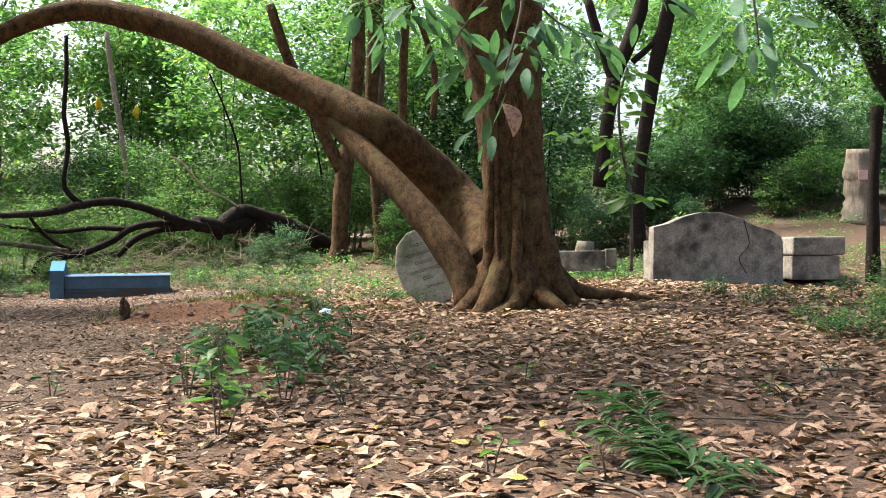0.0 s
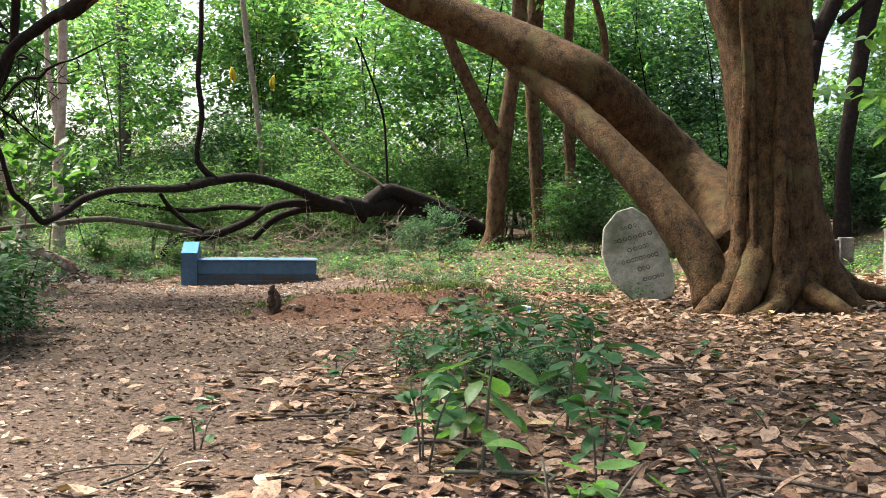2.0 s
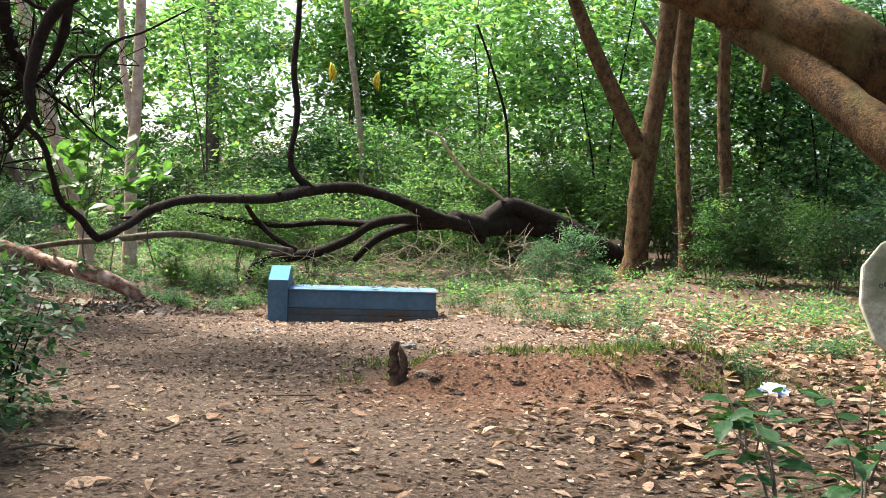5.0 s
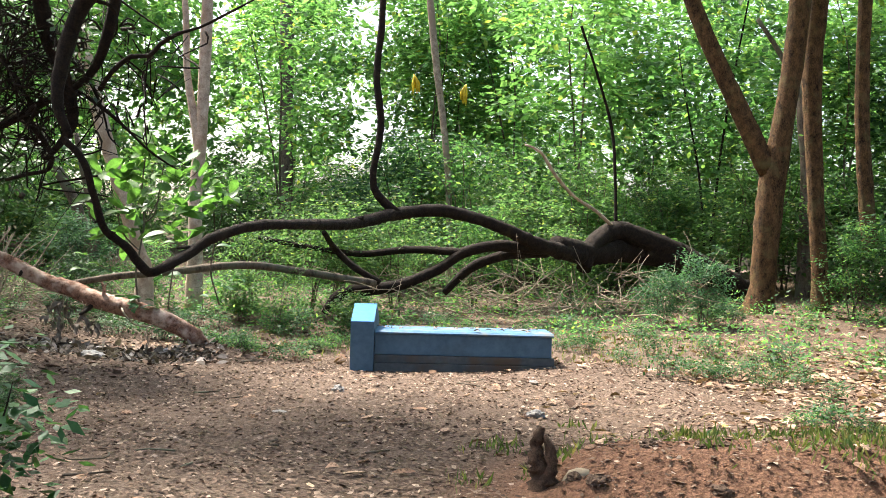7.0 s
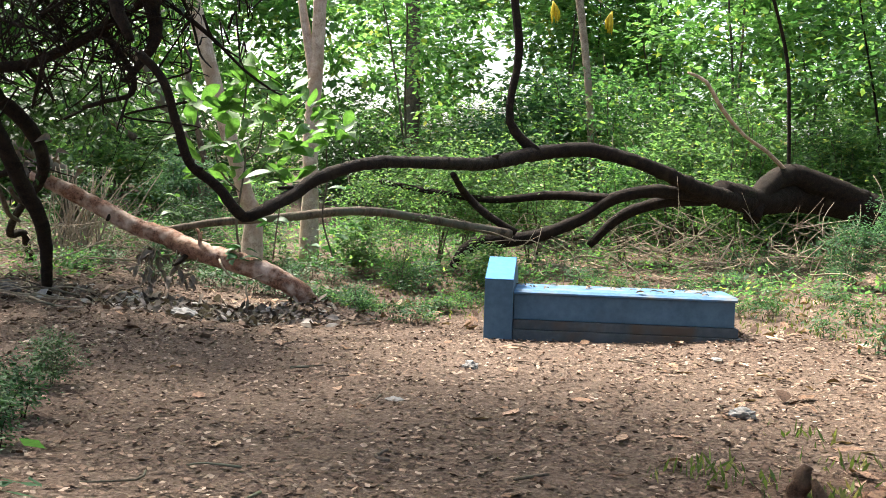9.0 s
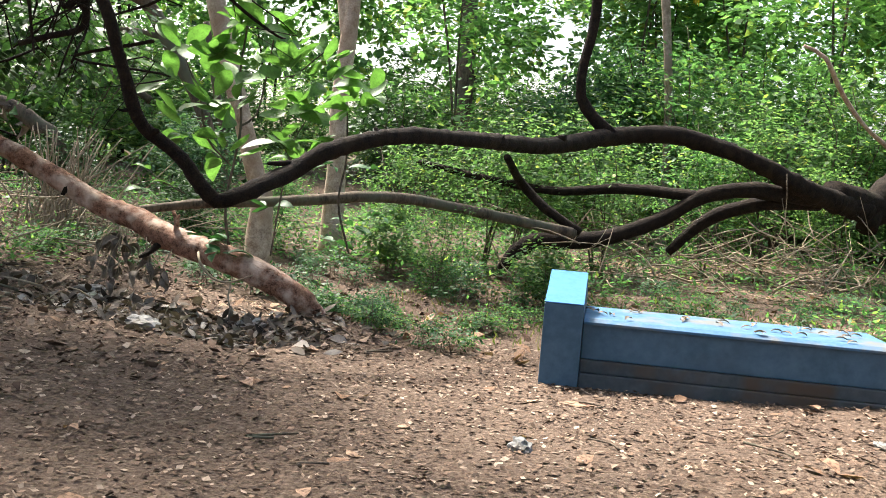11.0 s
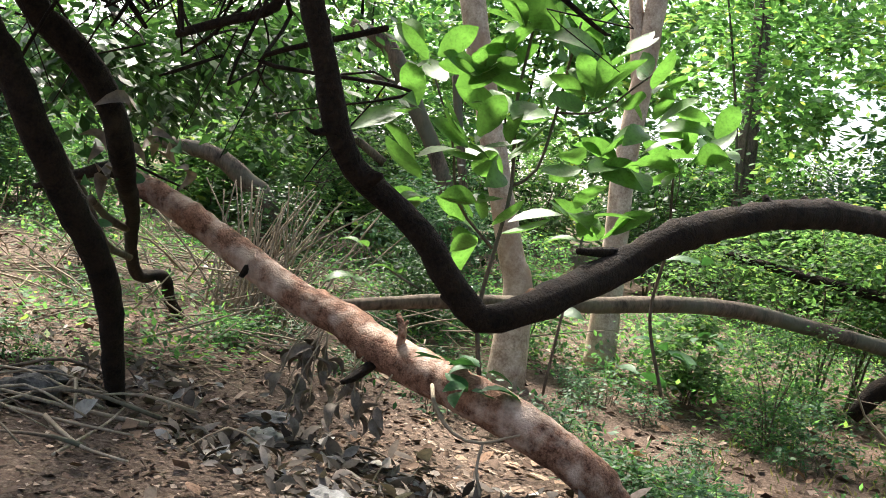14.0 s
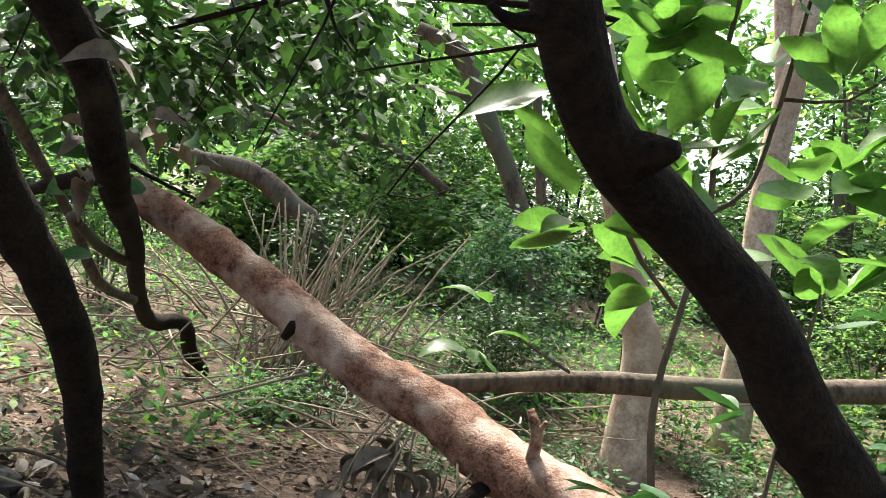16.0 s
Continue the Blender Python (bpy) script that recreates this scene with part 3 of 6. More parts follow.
# ---- the fallen tree and the leaning log ----
def fallen_tree():
    t = thing("fallen_tree", "fallen dark tree with long sprawling bare branches lying across the undergrowth", "fallen tree", (-4.2, 24.0, gz(-4.2, 24.0)))
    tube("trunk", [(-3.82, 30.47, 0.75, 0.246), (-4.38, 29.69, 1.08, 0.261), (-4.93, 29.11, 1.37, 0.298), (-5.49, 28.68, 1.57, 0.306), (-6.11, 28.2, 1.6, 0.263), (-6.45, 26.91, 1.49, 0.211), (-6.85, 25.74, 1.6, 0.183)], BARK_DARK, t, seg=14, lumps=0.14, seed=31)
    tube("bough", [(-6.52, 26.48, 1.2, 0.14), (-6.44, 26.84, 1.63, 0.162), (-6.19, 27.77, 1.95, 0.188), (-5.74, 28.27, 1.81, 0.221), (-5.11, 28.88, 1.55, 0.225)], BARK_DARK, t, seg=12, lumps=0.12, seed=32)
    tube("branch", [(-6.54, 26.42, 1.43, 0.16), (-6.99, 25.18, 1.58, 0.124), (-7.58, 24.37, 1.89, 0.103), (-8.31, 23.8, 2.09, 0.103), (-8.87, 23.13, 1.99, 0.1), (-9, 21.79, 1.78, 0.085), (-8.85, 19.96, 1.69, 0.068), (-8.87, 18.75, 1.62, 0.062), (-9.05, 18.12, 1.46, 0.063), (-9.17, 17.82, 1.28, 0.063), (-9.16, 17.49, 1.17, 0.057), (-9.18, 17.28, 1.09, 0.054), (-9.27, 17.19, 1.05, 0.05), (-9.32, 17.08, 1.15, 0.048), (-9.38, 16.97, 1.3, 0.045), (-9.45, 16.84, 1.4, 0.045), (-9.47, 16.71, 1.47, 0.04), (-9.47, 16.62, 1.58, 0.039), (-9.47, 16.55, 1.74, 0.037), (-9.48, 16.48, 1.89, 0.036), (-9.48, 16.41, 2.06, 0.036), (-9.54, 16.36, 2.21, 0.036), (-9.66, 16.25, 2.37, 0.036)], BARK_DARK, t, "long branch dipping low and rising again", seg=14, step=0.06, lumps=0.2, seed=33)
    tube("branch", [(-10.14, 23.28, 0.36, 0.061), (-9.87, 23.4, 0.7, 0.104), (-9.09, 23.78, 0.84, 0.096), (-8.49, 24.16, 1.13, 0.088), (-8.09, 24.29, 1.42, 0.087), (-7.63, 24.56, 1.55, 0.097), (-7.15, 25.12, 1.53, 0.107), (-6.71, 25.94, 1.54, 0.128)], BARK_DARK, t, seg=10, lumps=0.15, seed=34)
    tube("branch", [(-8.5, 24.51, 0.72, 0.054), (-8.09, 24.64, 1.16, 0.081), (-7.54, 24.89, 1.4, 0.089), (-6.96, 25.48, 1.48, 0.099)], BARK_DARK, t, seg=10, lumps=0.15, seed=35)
    tube("branch", [(-11.63, 18.72, 0.83, 0.034), (-11.2, 19.24, 0.95, 0.045), (-10.8, 19.75, 1.01, 0.05), (-10.32, 20.91, 1.13, 0.057), (-9.99, 22.11, 1.05, 0.06), (-9.27, 23.32, 0.88, 0.064)], BARK_GREY, t, "greyish bare branch", seg=10, lumps=0.12, seed=36)
    tube("branch", [(-8.85, 23.13, 2.01, 0.083), (-9.1, 22.96, 2.28, 0.066), (-9.18, 22.91, 2.6, 0.054), (-9.09, 22.97, 3.36, 0.058), (-9.16, 22.92, 4.18, 0.054), (-9.11, 22.95, 5.02, 0.054), (-9.1, 22.95, 6.02, 0.045)], BARK_DARK, t, seg=8, lumps=0.14, seed=37)
    tube("branch", [(-6.18, 27.83, 1.91, 0.035), (-6.2, 27.73, 2.9, 0.03), (-6.25, 27.54, 3.86, 0.03), (-6.43, 26.85, 4.83, 0.024), (-6.6, 26.18, 5.56, 0.024)], BARK_DARK, t, seg=6, seed=38)
    tube("branch", [(-6.18, 27.66, 1.99, 0.04), (-6.37, 26.86, 2.26, 0.033), (-6.58, 25.86, 2.47, 0.027), (-6.79, 25.28, 2.79, 0.031), (-6.94, 24.8, 3.14, 0.026), (-7.14, 24.53, 3.24, 0.017)], BARK_PALE, t, "pale peeled twig", seg=6, seed=39)
    tube("branch", [(-8.09, 24.29, 1.42, 0.07), (-8.98, 24.2, 1.45, 0.066), (-9.9, 24.07, 1.36, 0.055), (-10.86, 23.99, 1.46, 0.046), (-11.74, 23.83, 1.6, 0.038)], BARK_DARK, t, seg=8, seed=40)
    tube("branch", [(-9.2, 23.36, 0.89, 0.051), (-9.59, 23.18, 1.14, 0.056), (-9.87, 23.06, 1.42, 0.051), (-9.58, 22.04, 1.65, 0.039)], BARK_DARK, t, seg=8, seed=41)
    tube("stub", [(-9.19, 17.87, 1.34, 0.023), (-9.2, 17.73, 1.33, 0.019), (-9.2, 17.6, 1.32, 0.012)], BARK_DARK, t, seg=8, step=0.03, lumps=0.2, seed=42)
    tube("stub", [(-8.87, 18.81, 1.64, 0.024), (-8.92, 18.78, 1.69, 0.014)], BARK_DARK, t, seg=8, step=0.03, lumps=0.2, seed=43)
    tube("stub", [(-9.48, 16.62, 1.57, 0.02), (-9.49, 16.56, 1.55, 0.01), (-9.5, 16.53, 1.56, 0.005)], BARK_DARK, t, seg=8, step=0.03, lumps=0.2, seed=44)
    tube("scar", [(-9.165, 17.45, 1.155, 0.045), (-9.17, 17.4, 1.135, 0.056), (-9.177, 17.34, 1.112, 0.05)], SCAR, t, "orange-brown scar where bark has peeled", seg=16, step=0.02, lumps=0.3, seed=45)
    rng = np.random.default_rng(5)
    for i, (kx, ky, kz) in enumerate([(-8.86, 19.4, 1.66), (-8.84, 20.3, 1.71), (-8.9, 18.5, 1.57), (-9.46, 16.75, 1.44), (-9.47, 16.5, 1.86), (-8.75, 21.6, 1.85), (-9.3, 17.1, 1.1)]):
        d = unit_dirs(rng, 1)[0] * np.array([1, 0.4, 0.6]) + np.array([0, 0, 0.5])
        tube("stub", [(kx, ky, kz, 0.034), (*(np.array([kx, ky, kz]) + d * 0.06), 0.022), (*(np.array([kx, ky, kz]) + d * 0.1), 0.01)], BARK_DARK, t, seg=7, step=0.03, lumps=0.25, seed=800 + i)
    tw = []
    for i in range(330):
        k = rng.random()
        bx, by = -4.6 - 5.2 * k, 26.6 - 2.6 * k + 0.9 * rng.normal()
        base = np.array([bx, by, gz(bx, by) + 0.05 + 0.75 * rng.random() ** 1.5])
        d = unit_dirs(rng, 1)[0] * np.array([1, 0.7, 0.5]) + np.array([0, 0, 0.12])
        ln = rng.uniform(0.4, 1.3)
        p1, p2 = base + d * ln * 0.5 + rng.normal(0, 0.05, 3), base + d * ln + rng.normal(0, 0.12, 3)
        p1[2], p2[2] = max(p1[2], gz(p1[0], p1[1]) + 0.02), max(p2[2], gz(p2[0], p2[1]) + 0.02)
        r = rng.uniform(0.005, 0.012)
        tw.append(tube_data([(*base, r), (*p1, r * 0.8), (*p2, 0.003)], 4, 0.25, 0.1, i))
    v, f = joined(tw)
    tagged(put("twig", mesh_of("twig", v, f, DRY_WOOD), t, "tangle of thin dry twigs"), kind="stuff")


fallen_tree()


def leaning_log():
    t = thing("log", "leaning pinkish log with peeling bark propped up at one end", "log", (-9.8, 18.9, gz(-9.8, 18.9)))
    tube("trunk", [(-9.61, 18.94, 0.08, 0.081), (-9.72, 18.84, 0.24, 0.097), (-9.84, 18.73, 0.35, 0.105), (-10.15, 18.62, 0.49, 0.11), (-10.58, 18.57, 0.59, 0.11), (-10.99, 18.55, 0.67, 0.109), (-11.3, 18.54, 0.78, 0.104), (-11.65, 18.44, 0.88, 0.093), (-12.03, 18.3, 1.07, 0.089), (-12.43, 18.14, 1.27, 0.085), (-12.64, 18.03, 1.37, 0.075), (-12.75, 17.99, 1.42, 0.062)], BARK_PINK, t, seg=20, step=0.05, lumps=0.14, seed=51)
    tube("stub", [(-10.86, 18.53, 0.7, 0.027), (-10.82, 18.49, 0.81, 0.024), (-10.85, 18.47, 0.89, 0.013)], BARK_PINK, t, seg=8, step=0.03, lumps=0.25, seed=52)
    tube("stub", [(-10.83, 18.49, 0.8, 0.016), (-10.79, 18.49, 0.86, 0.009)], BARK_PINK, t, seg=6, step=0.03, seed=53)
    tube("stub", [(-10.99, 18.48, 0.6, 0.03), (-11.01, 18.39, 0.53, 0.024), (-11.03, 18.31, 0.49, 0.01)], BARK_DARK, t, seg=8, step=0.03, lumps=0.2, seed=54)
    tube("stub", [(-11.89, 18.28, 1.0, 0.026), (-11.88, 18.23, 0.94, 0.016)], BARK_DARK, t, seg=8, step=0.03, lumps=0.2, seed=55)
    tube("branch", [(-12.63, 18.03, 1.36, 0.058), (-12.89, 17.94, 1.45, 0.049), (-13.14, 17.85, 1.39, 0.035), (-13.44, 17.73, 1.28, 0.018)], BARK_DARK, t, seg=10, step=0.06, lumps=0.2, seed=58)
    tube("vine", [(-10.51, 18.43, 0.58, 0.011), (-10.36, 18.3, 0.51, 0.011), (-10.22, 18.29, 0.41, 0.009), (-10.09, 18.34, 0.39, 0.009), (-9.93, 18.42, 0.46, 0.006)], DRY_WOOD, t, "pale dry vine", seg=6, step=0.05, seed=56)
    tube("vine", [(-10.08, 18.35, 0.39, 0.008), (-10.06, 18.3, 0.28, 0.008), (-10.0, 18.28, 0.17, 0.006)], DRY_WOOD, t, "pale dry vine", seg=6, step=0.05, seed=57)


leaning_log()


def dark_tree():
    """The crooked dark tree whose boughs and twigs hang over the path, plus added unseen canopy for shade."""
    t = thing("tree", "crooked dark tree with drooping tangled boughs over the path", "tree", (-12.3, 17.8, gz(-12.3, 17.8)))
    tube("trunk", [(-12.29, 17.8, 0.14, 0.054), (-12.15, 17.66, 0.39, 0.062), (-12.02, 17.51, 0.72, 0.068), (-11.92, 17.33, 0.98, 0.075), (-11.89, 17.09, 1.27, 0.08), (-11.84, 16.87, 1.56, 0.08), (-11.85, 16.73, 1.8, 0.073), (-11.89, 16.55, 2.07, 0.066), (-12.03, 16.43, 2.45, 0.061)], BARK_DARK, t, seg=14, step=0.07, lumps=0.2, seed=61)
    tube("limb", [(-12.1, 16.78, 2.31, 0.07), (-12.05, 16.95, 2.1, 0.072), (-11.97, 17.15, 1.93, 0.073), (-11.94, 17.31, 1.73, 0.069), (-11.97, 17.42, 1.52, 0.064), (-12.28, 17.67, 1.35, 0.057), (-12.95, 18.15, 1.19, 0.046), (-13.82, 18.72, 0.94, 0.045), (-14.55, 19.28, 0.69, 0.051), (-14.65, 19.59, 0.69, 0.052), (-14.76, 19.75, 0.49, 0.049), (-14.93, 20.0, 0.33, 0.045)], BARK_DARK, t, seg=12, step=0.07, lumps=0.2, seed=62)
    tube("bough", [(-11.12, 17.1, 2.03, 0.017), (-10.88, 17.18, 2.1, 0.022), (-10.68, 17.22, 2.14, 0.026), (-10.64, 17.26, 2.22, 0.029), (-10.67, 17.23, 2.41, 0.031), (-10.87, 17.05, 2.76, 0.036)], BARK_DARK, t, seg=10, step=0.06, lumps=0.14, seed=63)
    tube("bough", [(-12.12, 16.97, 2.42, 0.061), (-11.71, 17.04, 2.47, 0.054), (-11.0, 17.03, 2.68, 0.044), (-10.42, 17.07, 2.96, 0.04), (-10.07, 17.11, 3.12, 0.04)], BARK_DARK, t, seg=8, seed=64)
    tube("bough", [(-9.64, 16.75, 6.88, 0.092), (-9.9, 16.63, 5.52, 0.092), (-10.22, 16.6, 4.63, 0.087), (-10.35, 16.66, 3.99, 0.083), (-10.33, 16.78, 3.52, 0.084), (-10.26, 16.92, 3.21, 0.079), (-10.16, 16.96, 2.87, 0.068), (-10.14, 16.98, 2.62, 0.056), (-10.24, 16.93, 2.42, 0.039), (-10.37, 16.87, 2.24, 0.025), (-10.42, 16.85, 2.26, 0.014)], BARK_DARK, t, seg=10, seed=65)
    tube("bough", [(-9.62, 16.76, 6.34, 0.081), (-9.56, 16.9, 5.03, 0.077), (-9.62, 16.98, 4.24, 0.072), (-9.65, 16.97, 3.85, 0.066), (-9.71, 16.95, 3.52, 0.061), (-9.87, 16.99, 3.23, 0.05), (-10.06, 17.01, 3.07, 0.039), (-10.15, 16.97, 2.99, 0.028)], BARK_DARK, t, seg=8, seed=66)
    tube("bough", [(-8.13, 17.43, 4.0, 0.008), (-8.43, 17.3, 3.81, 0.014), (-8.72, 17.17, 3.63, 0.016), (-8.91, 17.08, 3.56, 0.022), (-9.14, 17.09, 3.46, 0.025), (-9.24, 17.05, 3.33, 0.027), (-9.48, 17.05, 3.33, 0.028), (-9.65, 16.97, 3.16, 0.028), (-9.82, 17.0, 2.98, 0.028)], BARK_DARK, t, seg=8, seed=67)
    tube("bough", [(-12.89, 17.81, 1.26, 0.024), (-13.07, 18.05, 1.15, 0.025), (-13.15, 18.25, 1.09, 0.022)], BARK_GREY, t, seg=8, seed=68)
    tube("bough", [(-13.1, 17.49, 1.74, 0.03), (-13.17, 17.7, 1.54, 0.028), (-13.28, 18.0, 1.26, 0.027), (-13.43, 18.27, 0.97, 0.027), (-13.64, 18.61, 0.88, 0.024)], BARK_GREY, t, seg=8, seed=69)
    rng = np.random.default_rng(9)
    for i in range(26):
        b = np.array([rng.uniform(-12.6, -9.6), rng.uniform(16.2, 17.6), rng.uniform(3.0, 4.6)])
        d = np.array([rng.uniform(-0.8, 0.9), rng.uniform(-0.35, 0.35), rng.uniform(-0.75, -0.05)])
        r, pts = rng.uniform(0.014, 0.032), []
        for k in range(6):
            pts.append((*b, r * (1 - 0.16 * k)))
            b = b + d * 0.3 + rng.normal(0, 0.075, 3)
            d = d + rng.normal(0, 0.28, 3) * np.array([1, 0.5, 1])
            b[2] = max(b[2], 2.25)
        tube("bough", pts, BARK_DARK, t, seg=7, step=0.07, lumps=0.2, seed=700 + i)
    tw = []
    hang = np.array([(-11.39, 16.52, 4.16), (-10.7, 16.72, 4.04), (-10.88, 16.2, 3.27), (-10.73, 16.49, 3.04), (-11.93, 16.83, 3.7), (-11.88, 17.4, 4.07), (-11.17, 17.17, 3.48), (-10.38, 16.87, 3.6), (-11.8, 17.11, 3.02), (-11.0, 17.03, 2.74), (-9.83, 16.89, 3.35), (-12.01, 17.02, 2.59), (-12.42, 16.61, 3.45), (-12.29, 16.67, 2.73), (-10.2, 16.94, 2.87)])
    for i in range(560):
        b = hang[rng.integers(len(hang))] + rng.normal(0, 0.45, 3) * np.array([1, 1, 0.7])
        d = np.array([rng.uniform(-0.9, 0.5), rng.uniform(-0.5, 0.5), rng.uniform(-0.9, 0.15)])
        ln = rng.uniform(0.3, 1.1)
        side = rng.normal(0, 0.2, 3)
        r = rng.uniform(0.005, 0.014)
        tw.append(tube_data([(*b, r), (*(b + d * ln * 0.35 + side), r * 0.85), (*(b + d * ln * 0.7 - side * 0.4), r * 0.6), (*(b + d * ln + side * 0.7), 0.002)], 5, 0.15, 0.1, i))
    v, f = joined(tw)
    tagged(put("twig", mesh_of("twig", v, f, BARK_DARK), t), kind="stuff")
    vs, fs, base = [], [], 0
    # The last three clumps are unseen canopy, added high up to shade the path.
    for c, r, n in ((hang.mean(0) + (-0.6, 0.3, 0.5), (2.6, 1.8, 1.1), 55), (np.array((-11.6, 17.2, 3.6)), (2.2, 1.5, 0.9), 75), (np.array((-12.6, 18.4, 2.5)), (1.1, 0.9, 0.7), 24), (np.array((-5.5, 13.5, 6.6)), (4.0, 3.5, 0.8), 150), (np.array((-8.2, 15.4, 7.4)), (4.5, 4.2, 0.8), 60), (np.array((-5.2, 14.0, 6.9)), (2.0, 1.8, 0.6), 20)):
        v, f = foliage(rng, c, r, n, 36, 0.10, 0.26, 0.4, 0.5, 0.1)
        vs.append(v), fs.append(f + base)
        base += len(v)
    # All out of view: leaf clumps placed only to throw shade on the ground.
    for c, r, n in (((-16.9, 17.4, 7.2), (2.4, 1.7, 0.7), 80), ((-13.0, 23.6, 7.6), (2.0, 1.8, 0.6), 55), ((-9.8, 11.0, 7.4), (3.8, 3.6, 0.9), 125), ((-12.8, 15.0, 7.3), (3.2, 3.0, 0.8), 120), ((-9.2, 15.9, 6.4), (2.3, 2.0, 0.7), 110)):
        v, f = foliage(rng, np.array(c), r, n, 36, 0.16, 0.30, 0.4, 0.5, 0.1)
        vs.append(v), fs.append(f + base)
        base += len(v)
    for c in ((-13.04, 17.51, 2.05), (-13.49, 17.97, 2.14), (-13.97, 18.76, 2.21), (-13.42, 18.84, 2.35), (-13.46, 19.42, 2.55), (-13.57, 19.97, 2.44), (-14.03, 19.76, 2.23), (-14.23, 19.16, 2.02), (-13.19, 18.08, 2.22), (-13.14, 18.84, 2.5), (-13.17, 19.42, 2.67), (-13.79, 18.32, 1.99)):
        v, f = foliage(rng, np.array(c), (0.55, 0.55, 0.32), 12, 22, 0.125, 0.16, 0.5, 0.5, 0.1)
        vs.append(v), fs.append(f + base)
        base += len(v)
    put("crown", big_mesh("crown", np.vstack(vs), np.vstack(fs), GREEN_DARK), t)


dark_tree()


# ---- the standing trees ----
def standing_tree(label, bark, lines, crowns=(), mat=None, seed=0, leaf=0.16):
    rng = np.random.default_rng(seed)
    x, y = lines[0][0][:2]
    t = thing("tree", label, "tree", (x, y, gz(x, y)))
    for k, pts in enumerate(lines):
        p0 = pts[0]
        if k == 0:
            pts = [(p0[0], p0[1], gz(p0[0], p0[1]) - 0.08, p0[3] * 1.35)] + [q for q in pts if q[2] > gz(p0[0], p0[1]) + 0.15]
        tube("trunk" if k == 0 else "limb", pts, bark, t, seg=12 if k == 0 else 8, step=0.18, lumps=0.1, seed=seed + k)
    for c, r, n in crowns:
        v, f = foliage(rng, c, r, n, 45, leaf, 0.4, 0.3, 0.5, 0.35)
        put("crown", big_mesh("crown", v, f, mat), t)
    return t


standing_tree("forked brown tree with slender stems", BARK_BROWN, [[(-3.52, 28.13, 0.64, 0.295), (-3.47, 28.15, 0.98, 0.242), (-3.42, 28.16, 1.92, 0.242), (-3.34, 28.17, 2.87, 0.253), (-3.22, 28.19, 3.62, 0.211), (-3.05, 28.24, 4.89, 0.19), (-2.94, 28.26, 5.83, 0.2), (-2.9, 28.26, 6.89, 0.19), (-2.9, 28.22, 9.62, 0.158)], [(-3.39, 28.15, 3.08, 0.211), (-3.68, 28.04, 3.69, 0.2), (-4.09, 27.88, 4.59, 0.179), (-4.5, 27.71, 5.47, 0.168), (-4.87, 27.57, 6.41, 0.158), (-5.25, 27.42, 7.66, 0.137)]], [((-2.9, 27.4, 8.6), (3.0, 2.5, 1.6), 90)], GREEN_SMALL, 71)
standing_tree("slender grey tree trunk behind the forked tree", BARK_GREY, [[(-2.73, 32.02, 2.37, 0.161), (-2.75, 32, 3.61, 0.136), (-2.86, 31.94, 4.84, 0.124), (-2.76, 31.95, 6.2, 0.124), (-2.77, 31.89, 9.77, 0.098)], [(-2.8, 31.96, 4.84, 0.074), (-3.29, 31.77, 5.93, 0.061), (-3.83, 31.56, 6.79, 0.049)]], seed=72)
standing_tree("tall pale bare trunk leaning among saplings", BARK_PALE, [[(-12.32, 21.42, 1.02, 0.128), (-12.38, 21.38, 1.21, 0.112), (-12.55, 21.28, 1.83, 0.106), (-12.72, 21.18, 2.48, 0.106), (-12.93, 21.06, 3.29, 0.106), (-13.18, 20.92, 4.38, 0.106), (-13.49, 20.75, 6.03, 0.1)]], seed=73)
standing_tree("pale forked trunk standing in the undergrowth", BARK_PALE, [[(-12.53, 23.14, 1.45, 0.12), (-12.55, 23.13, 2.28, 0.115), (-12.5, 23.15, 3.11, 0.11), (-12.47, 23.16, 4.03, 0.101), (-12.45, 23.16, 4.96, 0.101), (-12.45, 23.16, 6.25, 0.092), (-12.52, 23.12, 9.01, 0.083)], [(-12.52, 23.14, 3.02, 0.074), (-12.63, 23.09, 3.75, 0.069), (-12.73, 23.04, 4.4, 0.06), (-12.77, 23.02, 5.31, 0.055), (-12.88, 22.97, 6.69, 0.051)]], seed=74)
standing_tree("straight grey trunk far back in the wood", BARK_GREY, [[(-16.58, 34.03, 1.68, 0.195), (-16.61, 34.02, 3.49, 0.195), (-16.67, 33.98, 6.18, 0.195), (-16.7, 33.97, 7.68, 0.195), (-16.74, 33.94, 10.98, 0.188), (-16.86, 33.86, 17, 0.165)]], [((-17.6, 35.4, 15.2), (3.5, 3.0, 1.6), 90)], GREEN_LIME, 75)
standing_tree("thin pale papaya-like stem hung with yellow pods", DRY_WOOD, [[(-10.36, 30.16, 1.49, 0.073), (-10.43, 30.12, 3.17, 0.073), (-10.58, 30.05, 4.61, 0.078), (-10.71, 29.98, 5.57, 0.084), (-10.85, 29.92, 6.77, 0.084), (-10.92, 29.89, 7.49, 0.073)]], seed=76)
